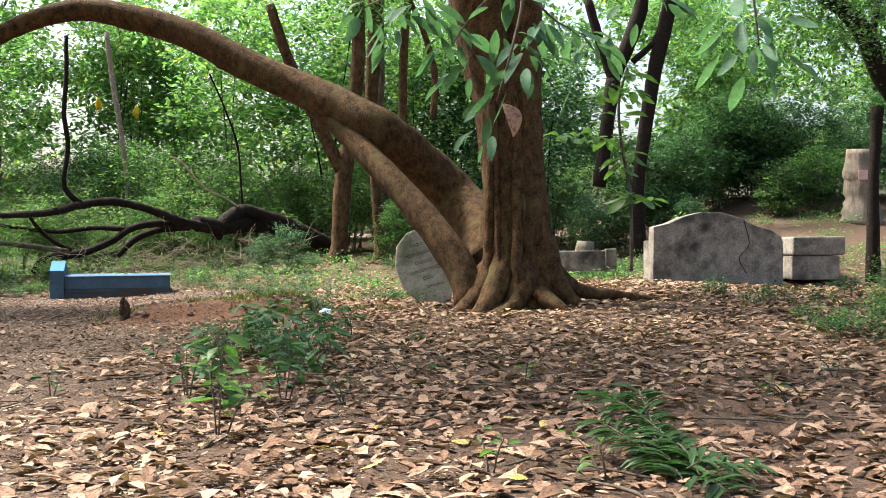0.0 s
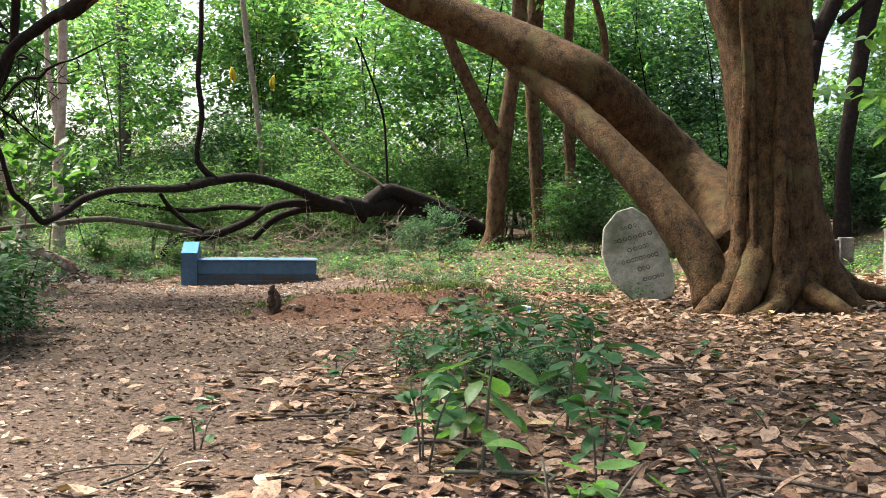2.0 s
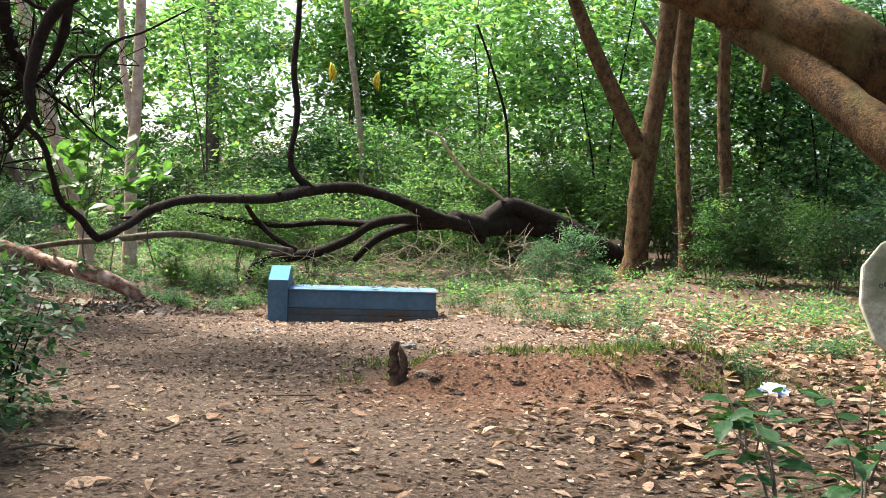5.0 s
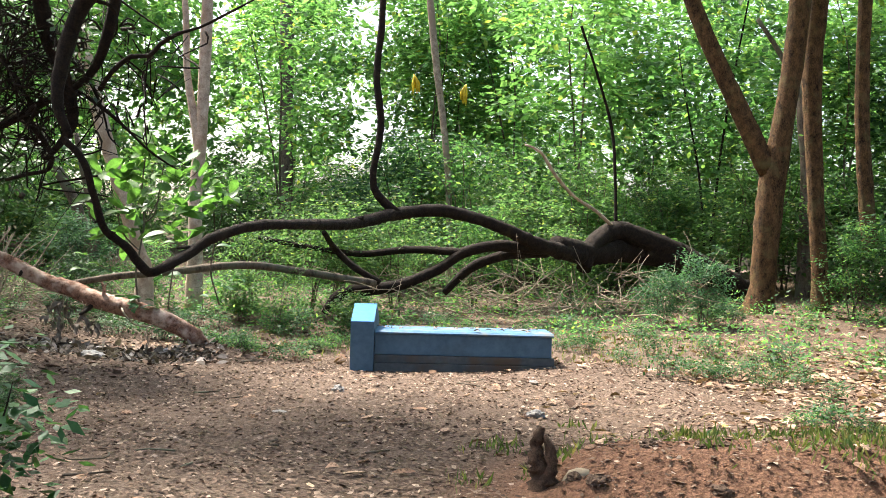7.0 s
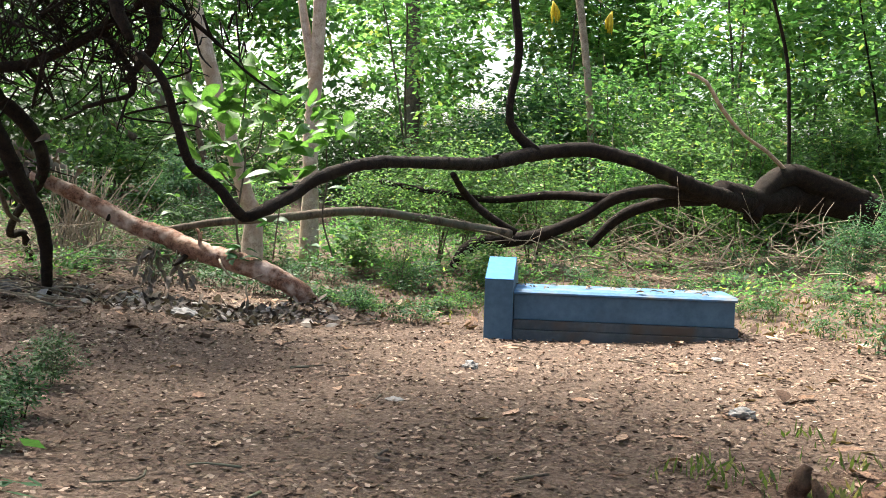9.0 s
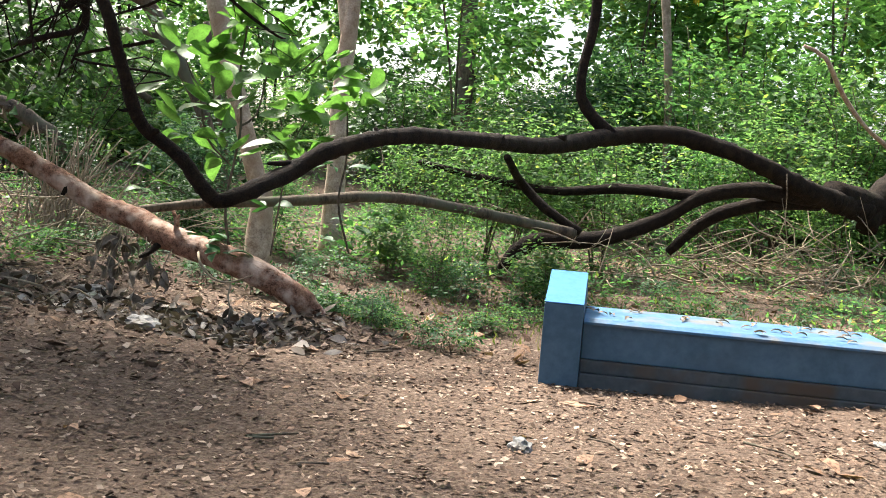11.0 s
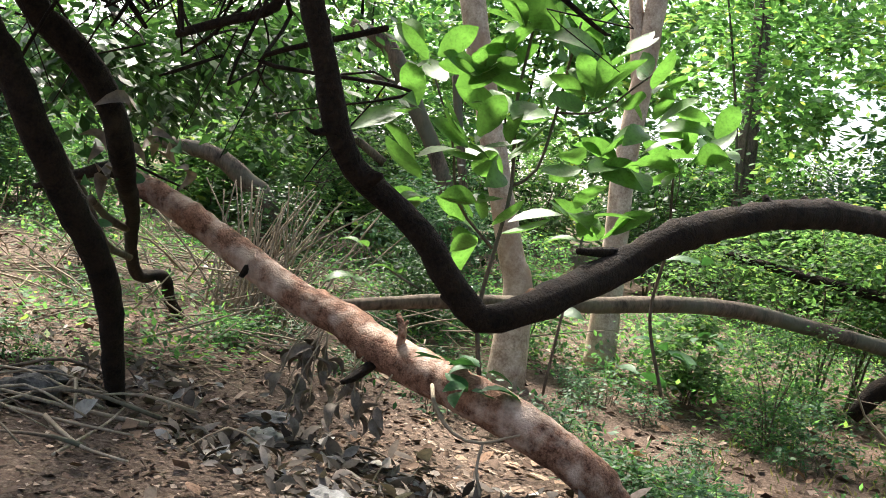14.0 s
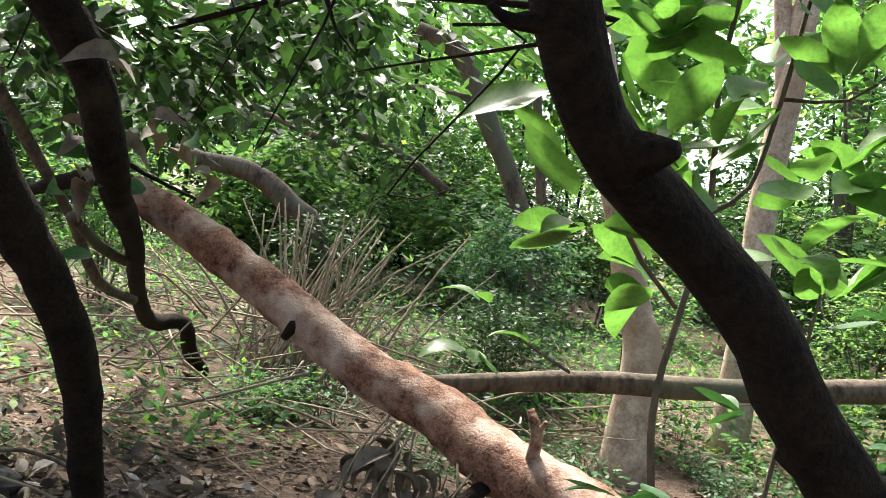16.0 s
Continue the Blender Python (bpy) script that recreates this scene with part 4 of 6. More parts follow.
standing_tree("dark leaning trunk with several limbs by the thicket", BARK_DARK, [[(5.06, 29.11, 2.61, 0.179), (5.26, 29.14, 4.23, 0.195), (5.56, 29.19, 6.02, 0.211), (5.97, 29.24, 7.8, 0.211), (6.23, 29.28, 9.91, 0.195), (6.4, 29.32, 12.83, 0.162)], [(4.35, 29.09, 5.7, 0.211), (4.89, 29.15, 6.99, 0.211), (5.17, 29.18, 7.97, 0.211), (5.26, 29.21, 10.4, 0.179)], [(4.35, 29.09, 5.62, 0.146), (3.95, 29.07, 6.84, 0.146), (3.63, 29.06, 7.97, 0.13)], [(4.91, 29.14, 6.18, 0.097), (5.57, 29.2, 6.83, 0.089), (5.81, 29.22, 7.64, 0.073)], [(3.93, 29.03, 2.61, 0.195), (4.18, 29.07, 4.4, 0.195), (4.35, 29.09, 5.7, 0.211)]], [((8.0, 32.0, 8.6), (4.5, 3.0, 2.0), 120)], GREEN_SMALL, 77)
standing_tree("dark arching tree over the tombs", BARK_DARK, [[(9.09, 21.38, 2.2, 0.119), (9.15, 21.4, 3.15, 0.119), (9.18, 21.41, 3.86, 0.143)], [(9.75, 21.45, 3.86, 0.238), (9.27, 21.42, 4.58, 0.226), (8.92, 21.41, 5.41, 0.202), (8.45, 21.38, 5.95, 0.179), (7.86, 21.34, 6.37, 0.155), (7.15, 21.29, 7.09, 0.119)], [(9.27, 21.42, 4.46, 0.095), (9.1, 21.42, 5.41, 0.083), (9.28, 21.44, 6.36, 0.071)]], [((8.3, 20.5, 5.6), (2.6, 2.0, 1.4), 110)], GREEN_DARK, 78, 0.11)
standing_tree("thin crooked trunk behind the big tree", BARK_BROWN, [[(-2.44, 29.2, 0.93, 0.175), (-2.57, 29.21, 2.86, 0.158), (-2.68, 29.22, 5.14, 0.193), (-2.58, 29.25, 6.89, 0.21), (-2.55, 29.27, 8.65, 0.193), (-2.39, 29.32, 12.16, 0.175)], [(-0.88, 29.36, 4.61, 0.106), (-0.81, 29.37, 5.84, 0.106), (-1.09, 29.37, 7.06, 0.088), (-1.53, 29.34, 8.12, 0.079)], [(-1.56, 29.27, 1.63, 0.158), (-1.75, 29.28, 4.27, 0.14), (-1.71, 29.32, 6.89, 0.132), (-1.53, 29.34, 8.65, 0.122), (-1.35, 29.39, 11.27, 0.106)]], [((-1.3, 31.6, 9.4), (4.0, 2.5, 1.8), 110)], GREEN_LIME, 79)
standing_tree("mottled leaning tree far behind the dry brush", BARK_GREY, [[(-15.9, 24.8, 1.28, 0.106), (-16.05, 24.63, 1.87, 0.106), (-16.23, 24.44, 2.46, 0.106), (-16.44, 24.21, 2.97, 0.112), (-16.6, 24.04, 3.38, 0.125), (-16.8, 23.84, 3.77, 0.112), (-17.14, 23.51, 3.94, 0.081)], [(-16.61, 24.04, 3.25, 0.044), (-16.89, 23.77, 3.31, 0.037), (-17.16, 23.51, 3.28, 0.034), (-17.41, 23.27, 3.12, 0.028)], [(-16.03, 25.08, 1.42, 0.057), (-16.13, 24.95, 2.17, 0.057), (-16.22, 24.84, 2.8, 0.057), (-16.33, 24.71, 3.61, 0.051)]], [((-17.5, 22.5, 5.5), (3.0, 2.5, 1.3), 90)], GREEN_DARK, 80, 0.12)
standing_tree("arching brown branch of a half-fallen tree", BARK_GREY, [[(-16.14, 21.79, 1.44, 0.118), (-16.31, 21.61, 1.66, 0.113), (-16.52, 21.4, 1.87, 0.103), (-16.72, 21.21, 1.95, 0.093), (-16.91, 21.03, 1.96, 0.077), (-17.14, 20.81, 2.01, 0.062)], [(-20.31, 23.97, 3.06, 0.038), (-19.79, 24.47, 2.87, 0.045), (-19.35, 24.88, 2.98, 0.053), (-18.89, 25.34, 2.78, 0.061), (-18.46, 25.76, 2.42, 0.068)]], seed=81)


# ---- stones and tombs by the big tree ----
def leaning_stone():
    base = np.array((0.2, 15.58, 0.14))
    t = thing("gravestone", "grey lichened slab gravestone with faded black lettering leaning against a trunk", "gravestone", tuple(base))
    outline = [(-0.42, 0.35), (-0.47, 0.75), (-0.36, 1.12), (-0.12, 1.32), (0.12, 1.34), (0.33, 1.12), (0.45, 0.7), (0.47, 0.25), (0.40, -0.05), (0.02, -0.12), (-0.14, -0.05)]
    m = Matrix.Translation(Vector(base)) @ pose(0, 0, 0, -12, -13, 6) @ Matrix.Scale(0.9, 4)
    bm = prism(outline, 0.13, (0, 0, 0), 0, 0.022)
    bm.transform(m)
    slab = part("slab", bm, LICHEN_STONE, t)
    rng = random.Random(4)
    for row, (z, a, b2) in enumerate(((1.05, -0.12, 0.12), (0.88, -0.26, 0.30), (0.72, -0.10, 0.22), (0.56, -0.22, 0.34), (0.42, -0.02, 0.16), (0.26, 0.02, 0.30))):
        x = a
        while x < b2:
            w = rng.uniform(0.035, 0.07)
            h = rng.uniform(0.05, 0.075)
            g = bmesh.new()
            bmesh.ops.create_circle(g, segments=12, radius=0.5)
            ring = g.edges[:]
            r = bmesh.ops.extrude_edge_only(g, edges=ring)
            inner = [q for q in r["geom"] if isinstance(q, bmesh.types.BMVert)]
            bmesh.ops.scale(g, vec=(0.62, 0.62, 1), verts=inner)
            g.transform(m @ Matrix.Translation((x + w / 2, -0.004, z + 0.05 * (x - a))) @ pose(0, 0, 0, 90, 0, 0) @ Matrix.Diagonal((w, h, 1, 1)))
            part("letter", g, INK, t)
            x += w + rng.uniform(0.005, 0.02)


leaning_stone()


def old_tombs():
    t = thing("tomb", "weathered grey concrete tomb with a curved cracked gable", "tomb", (5.5, 20.0, 0.35))
    p0 = Vector((4.243, 19.399, 0.377))
    k = 20.4 / 1847.0
    prof = [(0, -0.3), (2.9, -0.3), (2.9, 70 * k), (2.65, 82 * k), (2.35, 88 * k), (1.95, 104 * k), (1.55, 113 * k), (1.1, 114 * k), (0.7, 106 * k), (0.35, 94 * k), (0.03, 88 * k)]
    sc = 238 * k / 2.9
    prof = [(a * sc, z) for a, z in prof]
    part("gable_wall", prism(prof, 0.35, tuple(p0), 10, 0.02), CONCRETE, t)
    bm = rough_box(2.5, 1.3, 0.95, 0.03, tuple(p0 + Vector((1.35, 1.2, -0.25))), 10)
    part("body", bm, CONCRETE, t)
    crack = curve_points([(1.9, -0.006, 0.05, 0.008), (1.75, -0.006, 0.35, 0.008), (1.95, -0.006, 0.62, 0.008), (1.85, -0.006, 1.1, 0.004)], 0.1)
    tube("vine", [tuple(pose(*p0, 0, 0, 10) @ Vector(c[:3])) + (0.008,) for c in crack], BARK_DARK, t, seg=5, step=0.1)
    q = Vector((7.195, 20.823, 0.55))
    t2 = thing("tomb", "low broken grey concrete tomb slab beside the larger tomb", "tomb", tuple(q))
    part("base", rough_box(1.0, 1.2, 0.5, 0.03, tuple(q + Vector((0.5, 0.6, -0.3))), 6), CONCRETE, t2)
    part("lid", rough_box(1.12, 1.3, 0.38, 0.05, tuple(q + Vector((0.52, 0.6, 0.21))), 9), CONCRETE, t2, "tilted mossy lid")
    s = Vector((2.99, 20.411, 0.575))
    t3 = thing("tomb", "low half-buried concrete kerb of an old grave", "tomb", tuple(s))
    part("kerb", rough_box(1.1, 0.22, 0.42, 0.03, tuple(s + Vector((-0.1, 0, -0.12))), 4), CONCRETE, t3)
    part("post", rough_box(0.22, 0.22, 0.46, 0.02, tuple(s + Vector((0.52, -0.05, -0.12))), 4), CONCRETE, t3)
    w = [(3.12, 22.933, 1.026), (11.082, 28.544, 1.585)]
    for (x, y, z), r, h, lab in ((w[0], 0.24, 0.55, "low splintered grey tree stump among weeds"), (w[1], 0.46, 1.75, "tall pale dead tree stump with a small pinkish notice")):
        st = thing("tree_stump", lab, "stump", (x, y, gz(x, y)))
        g = gz(x, y) - 0.1
        tube("trunk", [(x, y, g, r * 1.3), (x + 0.02, y, g + 0.3 * h, r), (x, y, g + 0.8 * h, r * 0.95), (x + 0.03, y, g + h + 0.35, r * 0.8)], DEAD_WOOD, st, seg=16, step=0.12, lumps=0.14, seed=int(h * 10), flutes=5, fl=0.1)
        if h > 1:
            part("notice", rough_box(0.32, 0.02, 0.26, 0.008, (x - 0.05, y - r * 1.1, g + 1.25), 3), PINK_CARD, st, "small pinkish board")


PINK_CARD = surface("pinkish_card", (0.50, 0.33, 0.28), (0.60, 0.42, 0.36), (0.45, 0.30, 0.26), 6.0, 3.0)
old_tombs()


# ---- undergrowth ----
FRONT = [(-34, 15.5), (-26, 19), (-20, 23), (-16, 26.3), (-13, 27.3), (-10, 27.8), (-5, 29.6), (-2, 30.2), (3, 29.5), (8, 29), (14, 31), (24, 35)]


def front_y(x):
    return float(np.interp(x, [p[0] for p in FRONT], [p[1] for p in FRONT]))


def bush(name, label, category, mat, seed, height, reach, clusters, per, size, ratio, stem_count, bark=BARK_GREY, spread=0.18, droop=0.15, low=0.55):
    rng = np.random.default_rng(seed)
    t = thing(name, label, category)
    v, f = foliage(rng, (0, 0, height * low), (reach, reach, height * 0.5), clusters, per, size, spread, droop, ratio, 0.35)
    v[:, 2] = np.maximum(v[:, 2], 0.02)
    put("foliage", big_mesh("foliage", v, f, mat), t)
    v, f = stems(rng, stem_count, height, reach * 0.8, 0.010 * height ** 0.6)
    tagged(put("stem", mesh_of("stem", v, f, bark), t), kind="stuff")
    return t


BUSHES = [
    bush("shrub", "dense lime-green small-leaved shrub in the undergrowth", "shrub", GREEN_FRESH, 101, 2.6, 1.25, 95, 40, 0.085, 0.55, 5),
    bush("shrub", "tall green leafy shrub with fine stems", "shrub", GREEN_SMALL, 102, 3.2, 1.2, 95, 38, 0.105, 0.52, 5),
    bush("shrub", "broad-leaved bright green bush", "shrub", GREEN_FRESH, 103, 2.0, 1.2, 70, 30, 0.16, 0.58, 5),
    bush("shrub", "dark glossy bush in the shade of the thicket", "shrub", GREEN_DARK, 104, 2.4, 1.3, 90, 38, 0.12, 0.55, 5),
    bush("shrub", "blue-green thicket bush with dense foliage", "shrub", GREEN_BLUE, 105, 2.8, 1.4, 100, 38, 0.115, 0.5, 5),
    bush("shrub", "low dark green bush beside the path", "shrub", GREEN_DEEP, 106, 1.0, 0.5, 60, 24, 0.085, 0.5, 9, BARK_DARK, 0.1),
]
TREES = [
    bush("sapling_tree", "slender young tree with airy lime-green crown", "tree", GREEN_LIME, 111, 7.5, 1.9, 85, 46, 0.17, 0.58, 2, BARK_GREY, 0.30, 0.15, 0.60),
    bush("sapling_tree", "young forest tree with hanging green foliage", "tree", GREEN_SMALL, 112, 8.5, 2.2, 90, 46, 0.18, 0.55, 2, BARK_DARK, 0.32, 0.2, 0.58),
    bush("sapling_tree", "tall thin tree with bluish green leaves", "tree", GREEN_BLUE, 113, 7.0, 2.0, 85, 46, 0.17, 0.55, 2, BARK_DARK, 0.30, 0.2, 0.58),
]
LOW = [
    bush("herb", "low green weeds on the forest floor", "plant", GREEN_DEEP, 121, 0.42, 0.38, 26, 14, 0.06, 0.5, 7, BARK_GREY, 0.07, 0.1),
    bush("herb", "low green weeds and seedlings", "plant", GREEN_SMALL, 122, 0.34, 0.42, 26, 14, 0.065, 0.5, 7, BARK_GREY, 0.08, 0.1),
    bush("herb", "low bluish green weeds", "plant", GREEN_BLUE, 123, 0.5, 0.36, 26, 16, 0.06, 0.5, 7, BARK_GREY, 0.07, 0.1),
]
used = set()


def plant(proto, x, y, s, yaw, group, lean=0.0):
    m = pose(x, y, gz(x, y) - 0.03 * s, lean, lean * 0.5, yaw) @ Matrix.Diagonal((s, s, s, 1))
    if proto.name not in used:
        used.add(proto.name)
        proto.matrix_basis = m
        tagged(proto, group=group)
        return proto
    return tagged(copy_thing_scaled(proto, m), group=group)


def copy_thing_scaled(proto, m):
    c = copy_thing(proto, m)
    c.matrix_basis = m
    return c


def scatter():
    rng = np.random.default_rng(77)
    for i in range(185):
        x = rng.uniform(-34, 20)
        depth = rng.random() ** 1.5 * 13
        y = front_y(x) + depth + (0.2 if x > -18 else 0)
        # lime stands in for sun on the wood behind the fallen tree, blue-green thicket towards the tombs
        if x > 1:
            w = [0.08, 0.2, 0.07, 0.25, 0.4]
        elif x < -15:
            w = [0.38, 0.27, 0.25, 0.07, 0.03]
        else:
            w = [0.36, 0.28, 0.2, 0.1, 0.06]
        p = BUSHES[rng.choice(5, p=w)]
        s = rng.uniform(0.45, 0.75) if depth < 1.5 else rng.uniform(0.75, 1.35)
        plant(p, x, y, s, rng.uniform(0, 360), "undergrowth shrubs", rng.uniform(-8, 8))
    for i in range(66):
        x = rng.uniform(-40, 24)
        y = front_y(x) + 2.5 + rng.random() * 18
        if x > 3 and rng.random() < 0.55:
            continue
        if x < -15 and rng.random() < 0.55:
            continue
        if x < -6:
            w = [0.8, 0.2, 0.0]
        elif x > 2:
            w = [0.25, 0.35, 0.4]
        else:
            w = [0.5, 0.4, 0.1]
        plant(TREES[rng.choice(3, p=w)], x, y, rng.uniform(0.8, 1.5), rng.uniform(0, 360), "young forest trees", rng.uniform(-6, 6))
    # weeds: along the edge, behind the tomb, on the mound, among the leaves
    zones = [(-3.0, 0.6, 15.5, 18.5, 20, 0.7), (-6.5, -2.5, 19.2, 21.5, 20, 0.8), (-10.2, -7.9, 18.9, 21, 20, 0.65), (4.6, 8.5, 8.0, 17.0, 30, 1.0), (-6.2, -5.0, 8.0, 10.2, 12, 0.9), (-13.8, -12.6, 15.5, 18.6, 10, 0.8), (-1.4, 0.4, 7.9, 9.6, 9, 0.7), (-3.6, -1.2, 14.0, 15.0, 18, 0.4), (-10.5, -4.5, 21, 25, 34, 0.7), (-7, -1, 25, 29, 26, 0.8), (-15, -9.6, 19.6, 23, 46, 0.8), (2.5, 9, 21.5, 26, 30, 0.9)]
    for x0, x1, y0, y1, n, big in zones:
        for i in range(n):
            x, y = rng.uniform(x0, x1), rng.uniform(y0, y1)
            v = (y - 18.5) * 0.94 + (x + 7.5) * -0.342
            if -8.0 < x < -4.9 and -0.5 < v < 1.3:
                continue
            plant(LOW[rng.choice(3, p=(0.6, 0.2, 0.2))], x, y, big * rng.uniform(0.5, 1.15), rng.uniform(0, 360), "weeds", rng.uniform(-10, 10))
    far = [(-20, -10, 22, 28, 190), (-10, -3, 21.5, 30, 120), (-3, 4, 19.5, 30, 110), (3, 16, 21.5, 29, 150), (-26, -13, 16, 24, 220)]
    pos, ahead, up, size = [], [], [], []
    for x0, x1, y0, y1, n in far:
        for i in range(n):
            x, y = rng.uniform(x0, x1), rng.uniform(y0, y1)
            k = 70
            o = rng.normal(size=(k, 3)) * np.array([0.22, 0.22, 0.13])
            o[:, 2] = np.abs(o[:, 2]) + 0.03
            pos.append(np.array([x, y, gz(x, y)]) + o)
            a = o + rng.normal(size=(k, 3)) * 0.15
            a[:, 2] *= 0.5
            ahead.append(a), up.append(unit_dirs(rng, k) * 0.5 + np.array([0, 0, 1.0])), size.append(rng.uniform(0.04, 0.1, k))
    size = np.concatenate(size)
    v, f = diamonds(np.vstack(pos), np.vstack(ahead), np.vstack(up), size, size * 0.5)
    tagged(new("weeds", big_mesh("weeds", v, f, GREEN_SMALL)), "low green weeds covering the forest floor", "weeds", kind="stuff")
    # thin grass on the grave mound and the clearing's edge
    pos, n = [], 5200
    xs, ys = np.concatenate([(-2.4 + 0.9 * np.repeat(rng.normal(0, 1, 100), 26) + rng.normal(0, 0.1, 2600)), rng.uniform(-10.5, -3, n - 2600)]), np.concatenate([(14.4 + 0.4 * np.repeat(rng.normal(0, 1, 100), 26) + rng.normal(0, 0.08, 2600)), rng.uniform(19.8, 23.5, n - 2600)])
    zs = ground_height(xs, ys)
    h = rng.uniform(0.03, 0.11, n)
    a = np.stack([rng.normal(0, 0.45, n), rng.normal(0, 0.45, n), np.ones(n)], axis=1)
    v, f = diamonds(np.stack([xs, ys, zs], axis=1), a, unit_dirs(rng, n), h, rng.uniform(0.008, 0.022, n))
    tagged(new("grass", big_mesh("grass", v, f, GRASS_MAT)), "thin pale green grass on the grave mound", "grass", kind="stuff")


scatter()


def near_bushes():
    rng = np.random.default_rng(78)
    for k, x, y, s in ((0, -10.6, 24.6, 0.75), (5, -8.1, 13.7, 0.36), (5, -7.1, 12.5, 0.26), (5, -6.6, 11.6, 0.3), (4, -4.3, 25.3, 0.46), (4, -4.9, 25.0, 0.36), (5, -5.05, 9.2, 0.85), (5, -5.5, 9.9, 0.95), (5, -5.75, 10.9, 0.9), (5, -7.6, 13.1, 0.34), (3, -8.7, 14.5, 0.16), (1, 5.7, 10.4, 0.26), (4, 6.5, 12.0, 0.3), (1, 7.2, 14.2, 0.34), (4, 8.0, 16.0, 0.4), (2, 5.9, 25.2, 0.6), (1, -8.6, 26.6, 0.7), (0, -9.6, 25.0, 0.8), (0, -10.8, 24.2, 0.75), (0, -8.0, 27.2, 0.9), (1, -1.9, 27.6, 0.6), (3, 0.4, 26.5, 0.7), (3, -0.9, 28.0, 0.9), (4, 1.6, 27.4, 0.8), (1, -12.9, 22.3, 0.42), (2, -11.3, 22.6, 0.45), (3, -13.8, 21.8, 0.4), (1, -10.3, 22.0, 0.35), (2, -9.0, 22.0, 0.35), (0, -7.0, 27.6, 0.6), (0, -11.8, 23.8, 0.6), (4, -14.8, 23.0, 0.6), (3, -16.2, 22.0, 0.55), (1, -17.5, 20.5, 0.6), (1, -15.5, 17.8, 0.4)):
        plant(BUSHES[k], x, y, s, rng.uniform(0, 360), "undergrowth shrubs")
    for x, y, s in ((0.8, 33.5, 1.1), (2.6, 32.5, 1.1), (-0.6, 35.0, 1.1)):
        plant(TREES[2], x, y, s, rng.uniform(0, 360), "young forest trees")


near_bushes()


def far_woods():
    """Closed wood behind all that can be told apart: crowns of many leafy clumps, to where the sky begins."""
    rng = np.random.default_rng(90)
    n, per = 1950, 95
    az = rng.uniform(radians(-100), radians(60), n)
    d = 27 + 16 * rng.random(n) ** 1.3
    x, y = -4.0 + d * np.sin(az), 14.0 + d * np.cos(az)
    top = 12.5 + 3.0 * np.sin(az * 9.0) + 2.2 * np.sin(az * 23.0 + 1) + 1.5 * np.sin(az * 51.0)
    top = top * np.where(az > radians(18), 0.95, 1.0) * (1 - 0.1 * np.exp(-((az + 0.52) / 0.09) ** 2) - 0.4 * np.exp(-((az + 0.86) / 0.06) ** 2))
    centre = np.stack([x, y, ground_height(x, y) + top * rng.random(n) ** 0.85], axis=1)
    size = rng.uniform(0.6, 1.7, n)
    k = np.repeat(np.arange(n), per)
    o = unit_dirs(rng, n * per) * (0.45 + 0.6 * rng.random(n * per))[:, None]
    o[:, 2] = np.where(rng.random(n * per) < 0.75, np.abs(o[:, 2]), o[:, 2]) * 0.6
    pos = centre[k] + o * size[k][:, None]
    ahead = o + unit_dirs(rng, n * per) * 0.6
    ahead[:, 2] -= 0.35
    up = o * 0.5 + unit_dirs(rng, n * per) * 0.45 + np.array([0, 0, 0.8])
    ln = rng.uniform(0.16, 0.42, n * per)
    v, f = diamonds(pos, ahead, up, ln, ln * 0.6)
    tagged(new("far_woods", big_mesh("far_woods", v, f, GREEN_LIME)), "distant bright green wood closing the view", "woods", kind="stuff")


far_woods()


